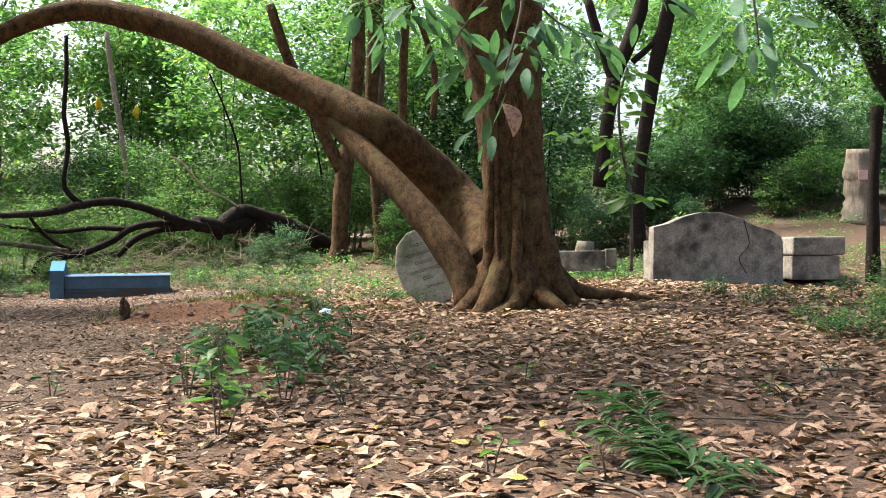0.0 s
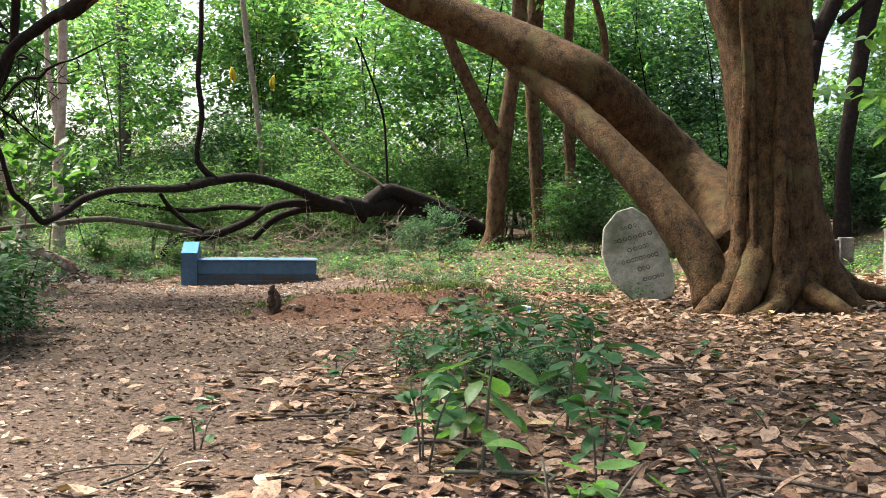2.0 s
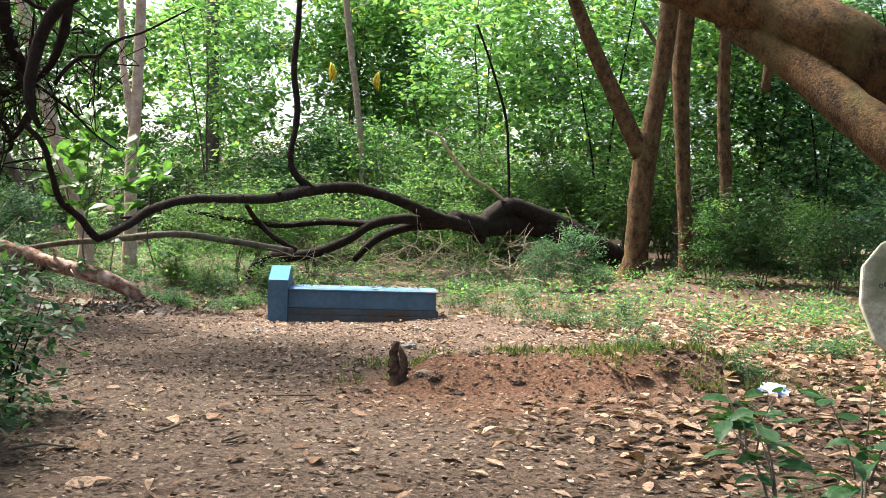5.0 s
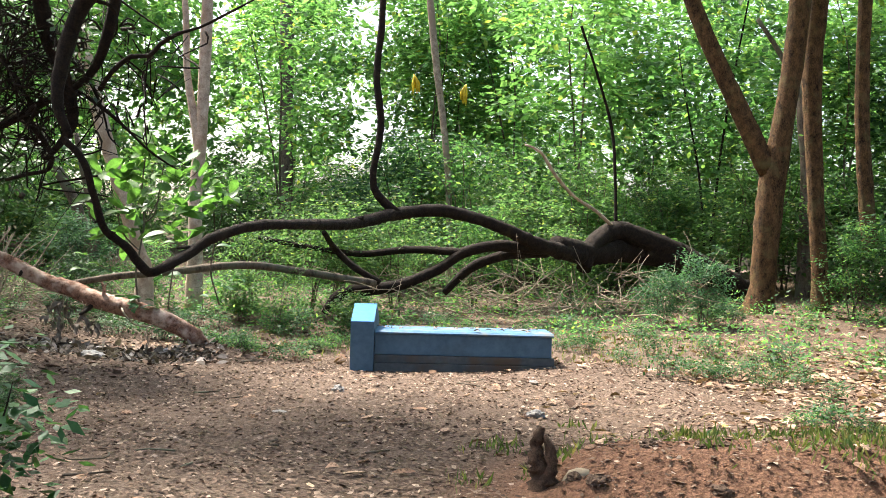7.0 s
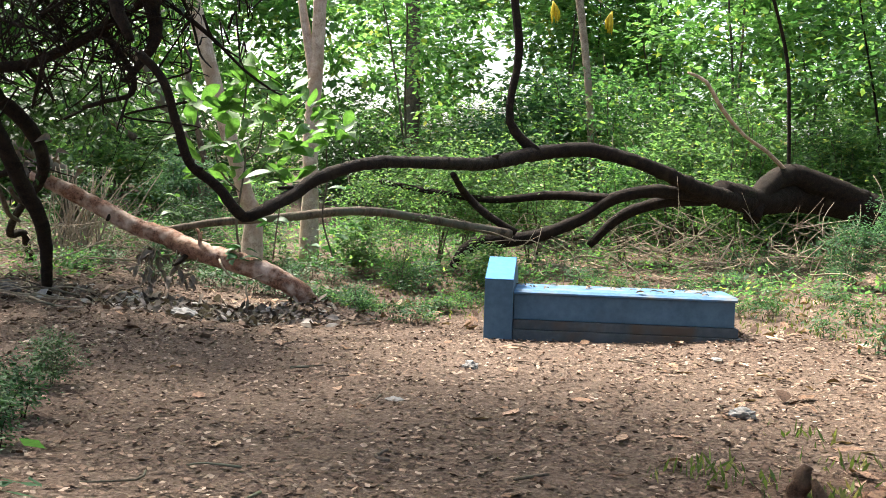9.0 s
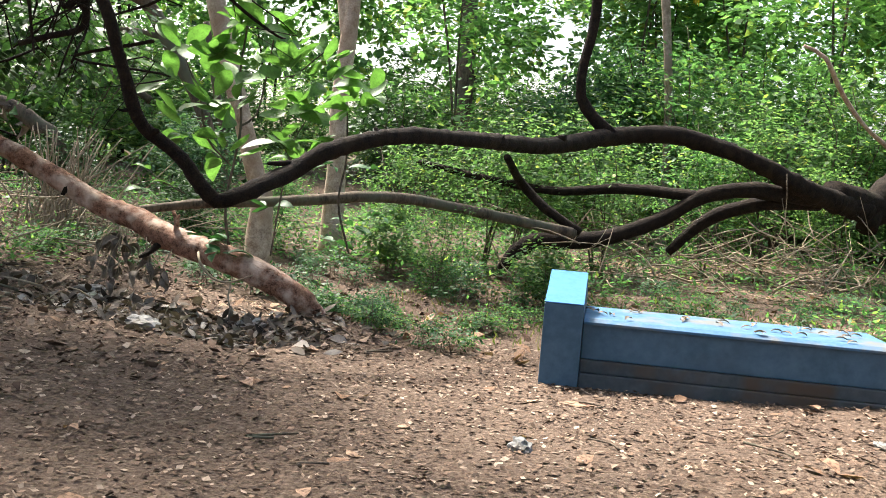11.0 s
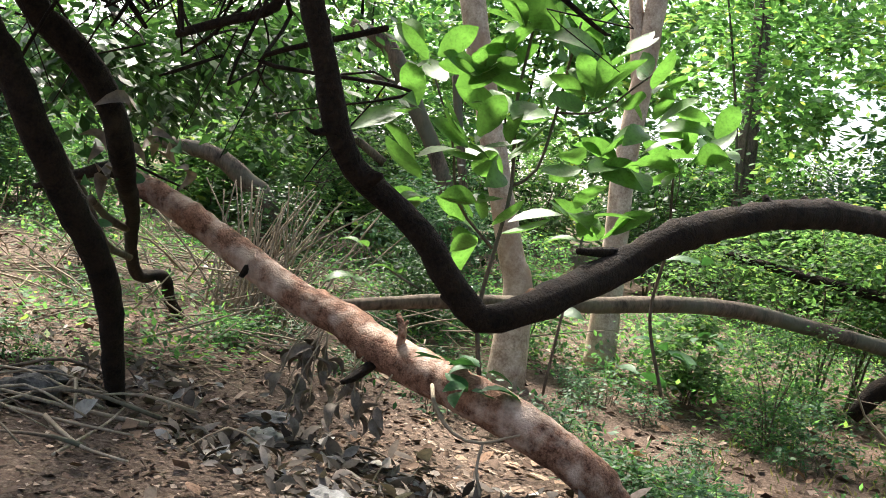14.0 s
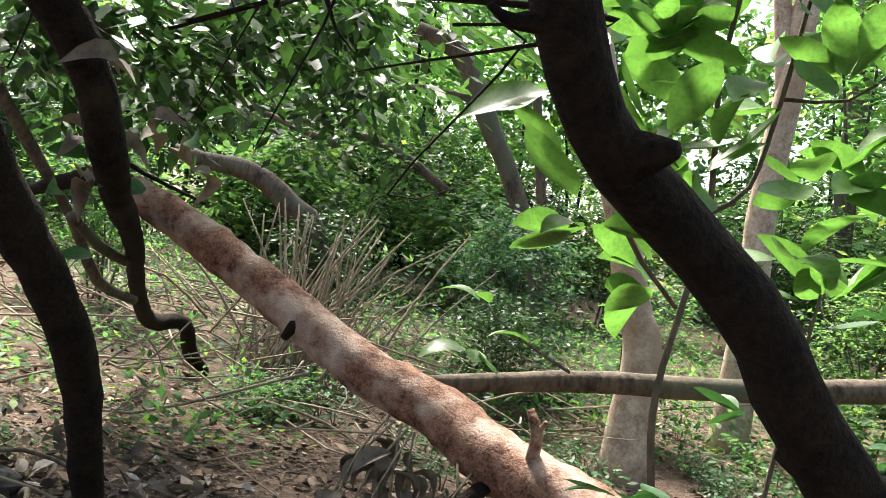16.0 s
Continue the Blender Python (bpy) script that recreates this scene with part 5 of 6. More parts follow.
# ---- dead leaves ----
def litter():
    rng = np.random.default_rng(60)
    holder = thing("leaf_litter", "thick layer of fallen dry brown leaves on the soil", "leaf litter", (1.5, 9, gz(1.5, 9)), kind="stuff")

    def field(n, xr, yr, keep, size, flat, mat, name, seg=3, wide=(0.75, 1.2)):
        x, y = rng.uniform(*xr, n), rng.uniform(*yr, n)
        ok = rng.random(n) < keep(x, y)
        x, y = x[ok], y[ok]
        m = len(x)
        z = ground_height(x, y) + rng.uniform(0.004, 0.03, m) * (size / 0.15)
        a = rng.uniform(0, 6.28, m)
        ahead = np.stack([np.cos(a), np.sin(a), rng.normal(0, flat, m)], axis=1)
        up = np.stack([rng.normal(0, flat * 1.3, m), rng.normal(0, flat * 1.3, m), np.ones(m)], axis=1)
        ln = size * rng.uniform(0.5, 1.3, m)
        v, f = leaves_data(np.stack([x, y, z], axis=1), ahead, up, ln, ln * rng.uniform(*wide, m), rng.uniform(-0.1, 0.22, m), rng.normal(0.06, 0.24, m), seg)
        ob = put(name, big_mesh(name, v, f, mat), holder)
        return tagged(ob, kind="stuff")

    def on_mound(x, y):
        edge = np.clip((x + 2.2 + 0.12 * (y - 5) + 0.5 * np.sin(y * 1.7)) / 1.6, 0, 1)
        return np.clip(edge, 0.04, 1) * np.clip((24 - y) / 5, 0.1, 1) * (0.75 + 0.25 * np.sin(x * 2.3 + 1) * np.sin(y * 1.9))

    field(66000, (-6, 10), (0.5, 24), on_mound, 0.135, 0.17, DEAD_LEAF, "dead_leaves", 3, (0.42, 0.85))
    field(14000, (-4, 10), (0.5, 22), on_mound, 0.065, 0.35, DEAD_LEAF, "leaf_pieces", 2)
    field(12000, (-14, 1), (1, 21), lambda x, y: 0.25 + 0.75 * np.clip(0.5 + 0.6 * np.sin(x * 1.3 + y * 0.4) * np.sin(y * 1.1 - x * 0.5), 0, 1), 0.048, 0.25, DEAD_CRUMB, "leaf_crumbs", 2)
    m = 170000
    x, y = rng.uniform(-15, 1.5, m), rng.uniform(0.5, 20, m)
    a = rng.uniform(0, 6.28, m)
    ln = rng.uniform(0.014, 0.05, m)
    v, f = diamonds(np.stack([x, y, ground_height(x, y) + rng.uniform(0.004, 0.02, m)], axis=1), np.stack([np.cos(a), np.sin(a), rng.normal(0, 0.2, m)], axis=1), np.stack([rng.normal(0, 0.35, m), rng.normal(0, 0.35, m), np.ones(m)], axis=1), ln, ln * rng.uniform(0.35, 0.9, m))
    tagged(put("leaf_crumbs", big_mesh("leaf_crumbs", v, f, DEAD_CRUMB), holder), kind="stuff")
    field(9000, (-14, -4), (10, 19.5), lambda x, y: np.ones_like(x), 0.035, 0.25, DEAD_CRUMB, "leaf_crumbs", 2)
    field(1300, (-16, 3), (2, 20), lambda x, y: 0.55 * np.ones_like(x), 0.10, 0.2, DEAD_LEAF, "dead_leaves")
    field(3200, (-11, 4), (19, 31), lambda x, y: 0.8 * np.ones_like(x), 0.12, 0.3, DEAD_LEAF, "dead_leaves")
    field(1500, (-13.5, -8.8), (17.2, 19.3), lambda x, y: np.clip(1.3 - np.abs(y - 18.3 - 0.1 * (x + 10)) * 1.6, 0, 1) * np.clip(1.2 - np.abs(x + 10.6) / 2.2, 0.05, 1), 0.13, 0.45, DEAD_GREY, "grey_dry_leaves", 3, (0.4, 0.8))
    field(800, (-11.6, -9.2), (17.6, 18.6), lambda x, y: np.ones_like(x), 0.11, 0.6, DEAD_GREY, "grey_dry_leaves", 3, (0.35, 0.75))
    field(1100, (-14.5, -12.2), (15.2, 18.5), lambda x, y: np.ones_like(x), 0.10, 0.6, DEAD_GREY, "grey_dry_leaves", 3, (0.4, 0.8))
    field(5000, (-20, -9), (14, 24), lambda x, y: np.ones_like(x), 0.09, 0.3, DEAD_CRUMB, "leaf_pieces", 2)


litter()


# ---- plants with large leaves ----
def leaf_mesh(name, length, width, fold, curl, mat, n=5):
    v, f = leaves_data([(0, 0, 0)], [(1, 0, 0)], [(0, 0, 1)], length, width, fold, curl, n)
    me = big_mesh(name, v, f, mat)
    me.polygons.foreach_set("use_smooth", [True] * len(me.polygons))
    return me


def leaf_at(parent, me, place, ahead, roll, scale, label=""):
    """One leaf as an object of its own, pointing ahead from its stalk."""
    q = Vector(ahead).to_track_quat("X", "Z").to_matrix().to_4x4()
    ob = new("leaf", me)
    ob.parent = parent
    ob.matrix_basis = Matrix.Translation(Vector(place) - parent.location) @ q @ pose(0, 0, 0, roll, 0, 0) @ Matrix.Diagonal((scale, scale, scale, 1))
    return tagged(ob, label) if label else ob


BROAD = [leaf_mesh("broad_leaf", 0.28, 0.19, 0.14, c, GREEN_BROAD, 6) for c in (-0.2, 0.1, 0.3)]
LONG = [leaf_mesh("long_leaf", 0.24, 0.11, 0.12, c, GREEN_BLUE, 6) for c in (-0.1, 0.15, 0.3)]
DARK = [leaf_mesh("dark_leaf", 0.15, 0.10, 0.14, c, GREEN_DEEP, 5) for c in (-0.1, 0.2, 0.35)]
MID = [leaf_mesh("mid_leaf", 0.14, 0.10, 0.14, c, GREEN_BROAD, 5) for c in (-0.1, 0.2, 0.35)]
GREY_LEAF = [leaf_mesh("shrivelled_leaf", 0.22, 0.12, 0.5, c, DEAD_GREY, 5) for c in (0.5, 0.9)]


def sprays(t, centres, meshes, rng, count, out=0.08, down=0.3, flat=0.35, smin=0.6, smax=1.15, turn=35):
    for c in centres:
        c = Vector(c)
        for i in range(rng.randint(*count)):
            a = rng.uniform(0, 6.28)
            d = Vector((math.cos(a), math.sin(a), rng.uniform(-down - flat, flat - down)))
            leaf_at(t, rng.choice(meshes), c + d * out * rng.random(), d, rng.uniform(-turn, turn), rng.uniform(smin, smax))


def big_leaf_sapling():
    base = (-10.58, 18.91, 0.51)
    t = thing("sapling", "young tree with large bright green oval leaves beside the log", "sapling", (base[0], base[1], gz(base[0], base[1])))
    for k, pts in enumerate([[(-10.57, 18.92, 0.45, 0.014), (-10.63, 18.86, 0.93, 0.014), (-10.6, 18.89, 1.33, 0.012), (-10.57, 18.91, 1.64, 0.012), (-10.6, 18.89, 2.1, 0.011), (-10.58, 18.91, 2.47, 0.009), (-10.59, 18.9, 2.83, 0.008)], [(-10.57, 18.91, 1.64, 0.011), (-10.48, 18.99, 1.75, 0.009), (-10.44, 19.04, 2.07, 0.009), (-10.41, 19.06, 2.38, 0.008), (-10.39, 19.08, 2.57, 0.006)], [(-10.62, 18.88, 1.3, 0.009), (-10.71, 18.66, 1.51, 0.009), (-10.77, 18.61, 1.83, 0.007), (-10.87, 18.52, 2.14, 0.006)], [(-10.05, 19.9, 0.6, 0.011), (-10.15, 19.82, 1.04, 0.011), (-10.12, 19.85, 1.44, 0.01), (-10.13, 19.83, 1.8, 0.008), (-10.14, 19.83, 1.93, 0.006)], [(-10.44, 19.04, 2.07, 0.008), (-10.27, 19.18, 2.1, 0.006), (-10.15, 19.29, 2.25, 0.006), (-10.07, 19.36, 2.35, 0.005)], [(-10.68, 18.42, 1.04, 0.006), (-10.78, 18.33, 1.1, 0.006), (-10.87, 18.25, 1.17, 0.004), (-10.9, 18.23, 1.21, 0.004)], [(-10.33, 19.13, 0.56, 0.009), (-10.31, 19.15, 0.87, 0.009), (-10.28, 19.17, 1.18, 0.008), (-10.26, 19.19, 1.43, 0.006)]]):
        tube("stem", pts, BARK_GREY, t, seg=6, step=0.08, lumps=0.05, seed=200 + k)
    rng = random.Random(21)
    centres = [(-10.73, 18.78, 2.23), (-10.55, 18.81, 2.47), (-10.44, 19.03, 2.43), (-10.31, 19.28, 2.4), (-10.44, 18.9, 2.13), (-10.69, 18.95, 2.0), (-10.63, 18.6, 1.79), (-10.9, 18.49, 2.22), (-10.92, 18.47, 1.98), (-10.74, 18.5, 1.52), (-10.67, 18.83, 1.36), (-10.56, 18.79, 1.75), (-10.36, 19.24, 1.8), (-10.26, 19.46, 1.87), (-10.07, 19.35, 2.23), (-10.11, 19.46, 2.06), (-10.1, 19.87, 1.91), (-10.24, 19.08, 2.14), (-10.03, 19.93, 1.99), (-10.44, 19.3, 1.55), (-10.36, 19.5, 1.42), (-10.53, 18.82, 2.75), (-10.87, 18.66, 2.11)]
    sprays(t, centres, BROAD, rng, (6, 9), 0.13, -0.25, 0.8, 0.6, 1.2, 60)
    sprays(t, [(-10.89, 18.24, 1.21), (-10.78, 18.33, 1.11), (-10.9, 18.22, 1.06)], MID, rng, (2, 3), 0.05, 0.1, 0.3, 0.8, 1.2)
    sprays(t, [(-10.41, 18.39, 0.72), (-10.28, 18.5, 0.71), (-10.25, 18.4, 0.61), (-10.24, 19.74, 1.39), (-10.06, 20.17, 1.38), (-10.15, 20.08, 0.85), (-10.21, 19.9, 0.7), (-10.03, 20.32, 0.95), (-10.49, 19.25, 0.97)], DARK, rng, (3, 5), 0.06, 0.1, 0.35, 0.8, 1.5)


big_leaf_sapling()


def hanging_leaves():
    """Drooping long-leaved sprays of the big tree, close overhead at the start."""
    top = (1.7, 3.79, 2.52)
    t = thing("hanging_branch", "drooping spray of long bluish green leaves with one dead leaf", "branch", top)
    for k, pts in enumerate([[(1.7, 3.79, 2.84, 0.011), (1.69, 3.79, 2.35, 0.009), (1.63, 3.68, 2.04, 0.007), (1.56, 3.67, 1.8, 0.004)], [(1.69, 3.79, 2.35, 0.007), (1.86, 3.9, 2.21, 0.006), (2.04, 4.01, 2.15, 0.004)], [(1.69, 3.79, 2.46, 0.007), (1.46, 3.77, 2.25, 0.005), (1.35, 3.76, 2.09, 0.004)], [(1.46, 3.77, 2.46, 0.005), (1.12, 3.85, 2.38, 0.006), (0.91, 3.93, 2.32, 0.004)], [(2.56, 3.05, 2.39, 0.007), (2.61, 3.05, 2.11, 0.006), (2.63, 3.05, 1.93, 0.003)]]):
        tube("twig", pts, BARK_GREY, t, seg=5, step=0.08, lumps=0.05, seed=230 + k)
    rng = random.Random(22)
    centres = [(0.91, 3.93, 2.35), (1.07, 3.84, 2.3), (1.35, 3.76, 2.19), (1.44, 3.77, 2.06), (1.56, 3.78, 2.19), (1.7, 3.68, 2.07), (1.78, 3.79, 2.22), (1.92, 3.9, 2.21), (2.04, 4.01, 2.18), (1.55, 3.67, 1.85), (1.19, 3.75, 2.33), (2.29, 4.03, 2.43), (1.63, 3.78, 2.33), (2.59, 3.05, 2.09), (2.63, 3.05, 1.98), (2.53, 3.05, 2.18)]
    sprays(t, centres, LONG, rng, (7, 10), 0.16, 1.1, 0.7, 0.4, 0.8, 60)
    me = leaf_mesh("dead_leaf", 0.17, 0.13, 0.25, 0.4, DEAD_LEAF, 6)
    leaf_at(t, me, (1.59, 3.67, 1.79), (0.3, -0.2, -1), 20, 1.0, "curled pinkish brown dead leaf")


hanging_leaves()


def bright_sapling():
    x, y, z = (3.45, 15.93, 0.79)
    t = thing("sapling", "slender sapling with drooping bright green leaves", "sapling", (x, y, gz(x, y)))
    pts = [(3.47, 15.93, 0.6, 0.028), (3.46, 15.95, 1.8, 0.028), (3.32, 15.95, 2.63, 0.023), (3.28, 15.95, 3.36, 0.023), (3.42, 15.97, 3.92, 0.018)]
    tube("stem", pts, BARK_GREY, t, seg=6, step=0.15, seed=240)
    rng = random.Random(23)
    sprays(t, [(3.42, 15.97, 3.87), (3.14, 15.94, 3.64), (2.96, 15.93, 3.46), (3.51, 15.97, 3.55), (3.27, 15.95, 3.13), (3.14, 15.93, 2.81), (3.41, 15.95, 2.54), (3.23, 15.94, 2.35), (2.86, 15.91, 2.86), (2.49, 15.89, 2.77), (2.31, 15.87, 2.82), (3.45, 15.95, 1.84), (3.73, 15.97, 1.8)], BROAD, rng, (4, 6), 0.15, 0.4, 0.4, 0.8, 1.5)


bright_sapling()


def seedling(x, y, height, meshes, count, seed, label, scale=1.0):
    rng = random.Random(seed)
    g = gz(x, y)
    t = thing("seedling", label, "plant", (x, y, g))
    for s in range(2 + (count > 14)):
        dx, dy = rng.uniform(-0.12, 0.12), rng.uniform(-0.12, 0.12)
        tip = (x + dx * 2, y + dy * 2, g + height * rng.uniform(0.8, 1))
        tube("stem", [(x + dx * 0.3, y + dy * 0.3, g - 0.02, 0.006), (x + dx, y + dy, g + height * 0.5, 0.005), (*tip, 0.003)], BARK_GREY, t, seg=5, step=0.08, seed=seed + s)
        for i in range(count // (2 + (count > 14))):
            k = rng.uniform(0.35, 1.05)
            c = Vector((x + dx * (0.5 + 1.5 * k), y + dy * (0.5 + 1.5 * k), g + height * k))
            a = rng.uniform(0, 6.28)
            d = Vector((math.cos(a), math.sin(a), rng.uniform(-0.55, 0.25)))
            leaf_at(t, rng.choice(meshes), c + d * 0.04, d, rng.uniform(-30, 30), scale * rng.uniform(0.6, 1.15))
    return t


SEEDLINGS = [(-0.1, 4.74), (-0.81, 6.35), (-0.06, 6.24), (-0.25, 8.07), (0.44, 6.07), (0.75, 7.03), (-1.9, 6.45), (1.52, 3.87), (2.09, 3.84), (3.53, 6.12), (1.7, 7.0), (0.44, 9.67), (4.21, 7.4), (-1.06, 9.38), (-0.64, 9.55), (-0.28, 10.78), (-1.28, 10.15), (-1.82, 8.43), (3.08, 10.36), (-3.05, 14.75), (-0.9, 8.79), (-0.71, 8.64), (-0.5, 9.07), (-1.39, 11.25), (-0.86, 11.1), (-0.23, 9.3)]
for i, (sx, sy) in enumerate(SEEDLINGS):
    big = i in (0, 1, 2, 3, 13, 14, 15, 16) or i > 19
    bright = i in (0, 7, 8, 10)
    seedling(sx, sy, 0.42 if big else 0.2, MID if bright else DARK, 26 if big else 9, 300 + i, "leafy dark green seedling among dead leaves" if not bright else "bright green broad-leaved seedling among dead leaves", 1.0 if big else 0.6)


def fern_sprig():
    t = thing("fern_plant", "low dark green plant with feathery drooping leaflets", "plant", (2.43, 3.72, 0.02))
    rng = random.Random(31)
    me = leaf_mesh("leaflet", 0.17, 0.05, 0.2, 0.25, GREEN_DARK, 4)
    for k, pts in enumerate([[(2.06, 4.69, 0.28, 0.006), (2.22, 4.51, 0.25, 0.008), (2.37, 4.32, 0.16, 0.007), (2.49, 4.02, 0.09, 0.007), (2.53, 3.82, -0.0, 0.007)], [(2.32, 4.61, 0.31, 0.005), (2.36, 4.42, 0.19, 0.006), (2.38, 4.11, 0.1, 0.006), (2.44, 3.82, -0.0, 0.005)], [(2.81, 3.85, 0.05, 0.004), (2.69, 3.84, 0.06, 0.005), (2.55, 3.83, 0.09, 0.005), (2.46, 3.82, 0.05, 0.005)], [(2.08, 4.39, 0.18, 0.005), (2.22, 4.2, 0.12, 0.006), (2.34, 4.01, 0.06, 0.006), (2.44, 3.82, -0.02, 0.005)], [(2.6, 3.53, 0.01, 0.004), (2.54, 3.62, 0.04, 0.005), (2.46, 3.72, 0.02, 0.005)]]):
        st = tube("frond", pts, BARK_GREY, t, seg=5, step=0.06, seed=320 + k)
        c = curve_points(pts, 0.022)
        for i in range(1, len(c) - 1):
            ahead = Vector(c[i + 1, :3] - c[i - 1, :3]).normalized()
            side = ahead.cross(Vector((0, 0, 1))).normalized()
            for sgn in (-1, 1):
                leaf_at(t, me, c[i, :3], -ahead * 0.45 + side * sgn + Vector((0, 0, rng.uniform(-0.5, 0.2))), rng.uniform(-20, 20), rng.uniform(0.75, 1.1))


fern_sprig()


# ---- dry sticks and brush ----
def stick_heap():
    rng = np.random.default_rng(33)
    c = np.array((-14.23, 21.08, 0.73))
    g = gz(c[0], c[1])
    t = thing("stick_bundle", "upright bundle of dry pale sticks and palm stalks", "sticks", (c[0], c[1], g))
    right = Vector((0.72, 0.69, 0))
    c = c - np.array([0.72, 0.69, 0]) * 0.7
    for i in range(75):
        lean = rng.normal(0.05, 0.3)
        h = rng.uniform(0.6, 1.35)
        b = np.array(c[:2]) + rng.normal(0, 0.24, 2)
        top = (b[0] + right.x * (lean * h + 0.1), b[1] + right.y * (lean * h + 0.1) + rng.normal(0, 0.15), g + h)
        mid = ((b[0] + top[0]) / 2 - right.x * 0.1 * lean, (b[1] + top[1]) / 2, g + h * 0.55)
        r = rng.uniform(0.006, 0.014)
        tube("stick", [(b[0], b[1], g - 0.03, r), (*mid, r), (*top, r * 0.5)], DRY_WOOD, t, seg=5, step=0.3, lumps=0.05, seed=int(i))
    # loose brush in front of it
    brush = thing("brushwood", "tangle of thin dry brush on the ground", "brushwood", (-15.0, 20.2, gz(-15.0, 20.2)))
    for i in range(280):
        x, y = rng.uniform(-18.5, -12.6), rng.uniform(18.0, 22.5)
        d = unit_dirs(rng, 1)[0] * np.array([1, 1, 0.35])
        ln = rng.uniform(0.4, 1.6)
        z = gz(x, y) + 0.05 + rng.random() * 0.45
        p = np.array([x, y, z])
        e = p + d * ln
        e[2] = max(e[2], gz(e[0], e[1]) + 0.02)
        m = (p + e) / 2 + rng.normal(0, 0.1, 3)
        m[2] = max(m[2], gz(m[0], m[1]) + 0.03)
        r = rng.uniform(0.003, 0.009)
        tube("stick", [(*p, r), (*m, r), (*e, r * 0.5)], DRY_WOOD, brush, seg=4, step=0.3, lumps=0.05, seed=i)
    ground_sticks = thing("twig_litter", "thin fallen twigs lying among the dead leaves", "twigs", (2, 10, gz(2, 10)))
    sticks = []
    for i in range(230):
        if i < 190:
            x, y = rng.uniform(-2, 8), rng.uniform(3, 19)
        else:
            x, y = rng.uniform(-14, -4), rng.uniform(10, 19)
        a, ln = rng.uniform(0, 6.28), rng.uniform(0.12, 0.7 if i < 190 else 0.35)
        bend = rng.normal(0, 0.08, 2)
        pts = []
        for k in (0, 0.5, 1):
            px, py = x + math.cos(a) * ln * k + bend[0] * (k == 0.5), y + math.sin(a) * ln * k + bend[1] * (k == 0.5)
            pts.append((px, py, gz(px, py) + 0.02 + 0.02 * rng.random(), rng.uniform(0.003, 0.01)))
        sticks.append(tube_data(pts, 5, 0.2, 0.1, i))
    v, f = joined(sticks)
    tagged(put("twig", mesh_of("twig", v, f, BARK_GREY), ground_sticks), kind="stuff")


stick_heap()


# ---- small things on the ground ----
def crumpled(name, label, category, at, size, mat, seed, flat=0.5):
    rng = np.random.default_rng(seed)
    bm = bmesh.new()
    bmesh.ops.create_icosphere(bm, subdivisions=3, radius=1)
    for v in bm.verts:
        k = 1 + 0.35 * noise.noise(v.co * 2.3 + Vector((seed, 0, 0))) + 0.25 * noise.noise(v.co * 5.1 + Vector((0, seed, 0)))
        v.co = Vector((v.co.x * size[0], v.co.y * size[1], max(v.co.z, -0.3) * size[2])) * k
    bm.transform(pose(*at, 0, 0, rng.uniform(0, 180)))
    me = bpy.data.meshes.new(name)
    bm.to_mesh(me)
    bm.free()
    me.materials.append(mat)
    ob = new(name, me)
    ob.matrix_basis = Matrix.Translation(at)
    me.transform(Matrix.Translation(-Vector(at)))
    return tagged(ob, label, category)


CHAR = surface("charred_bark", (0.02, 0.012, 0.008), (0.11, 0.065, 0.04), (0.05, 0.03, 0.02), 20.0, 6.0)


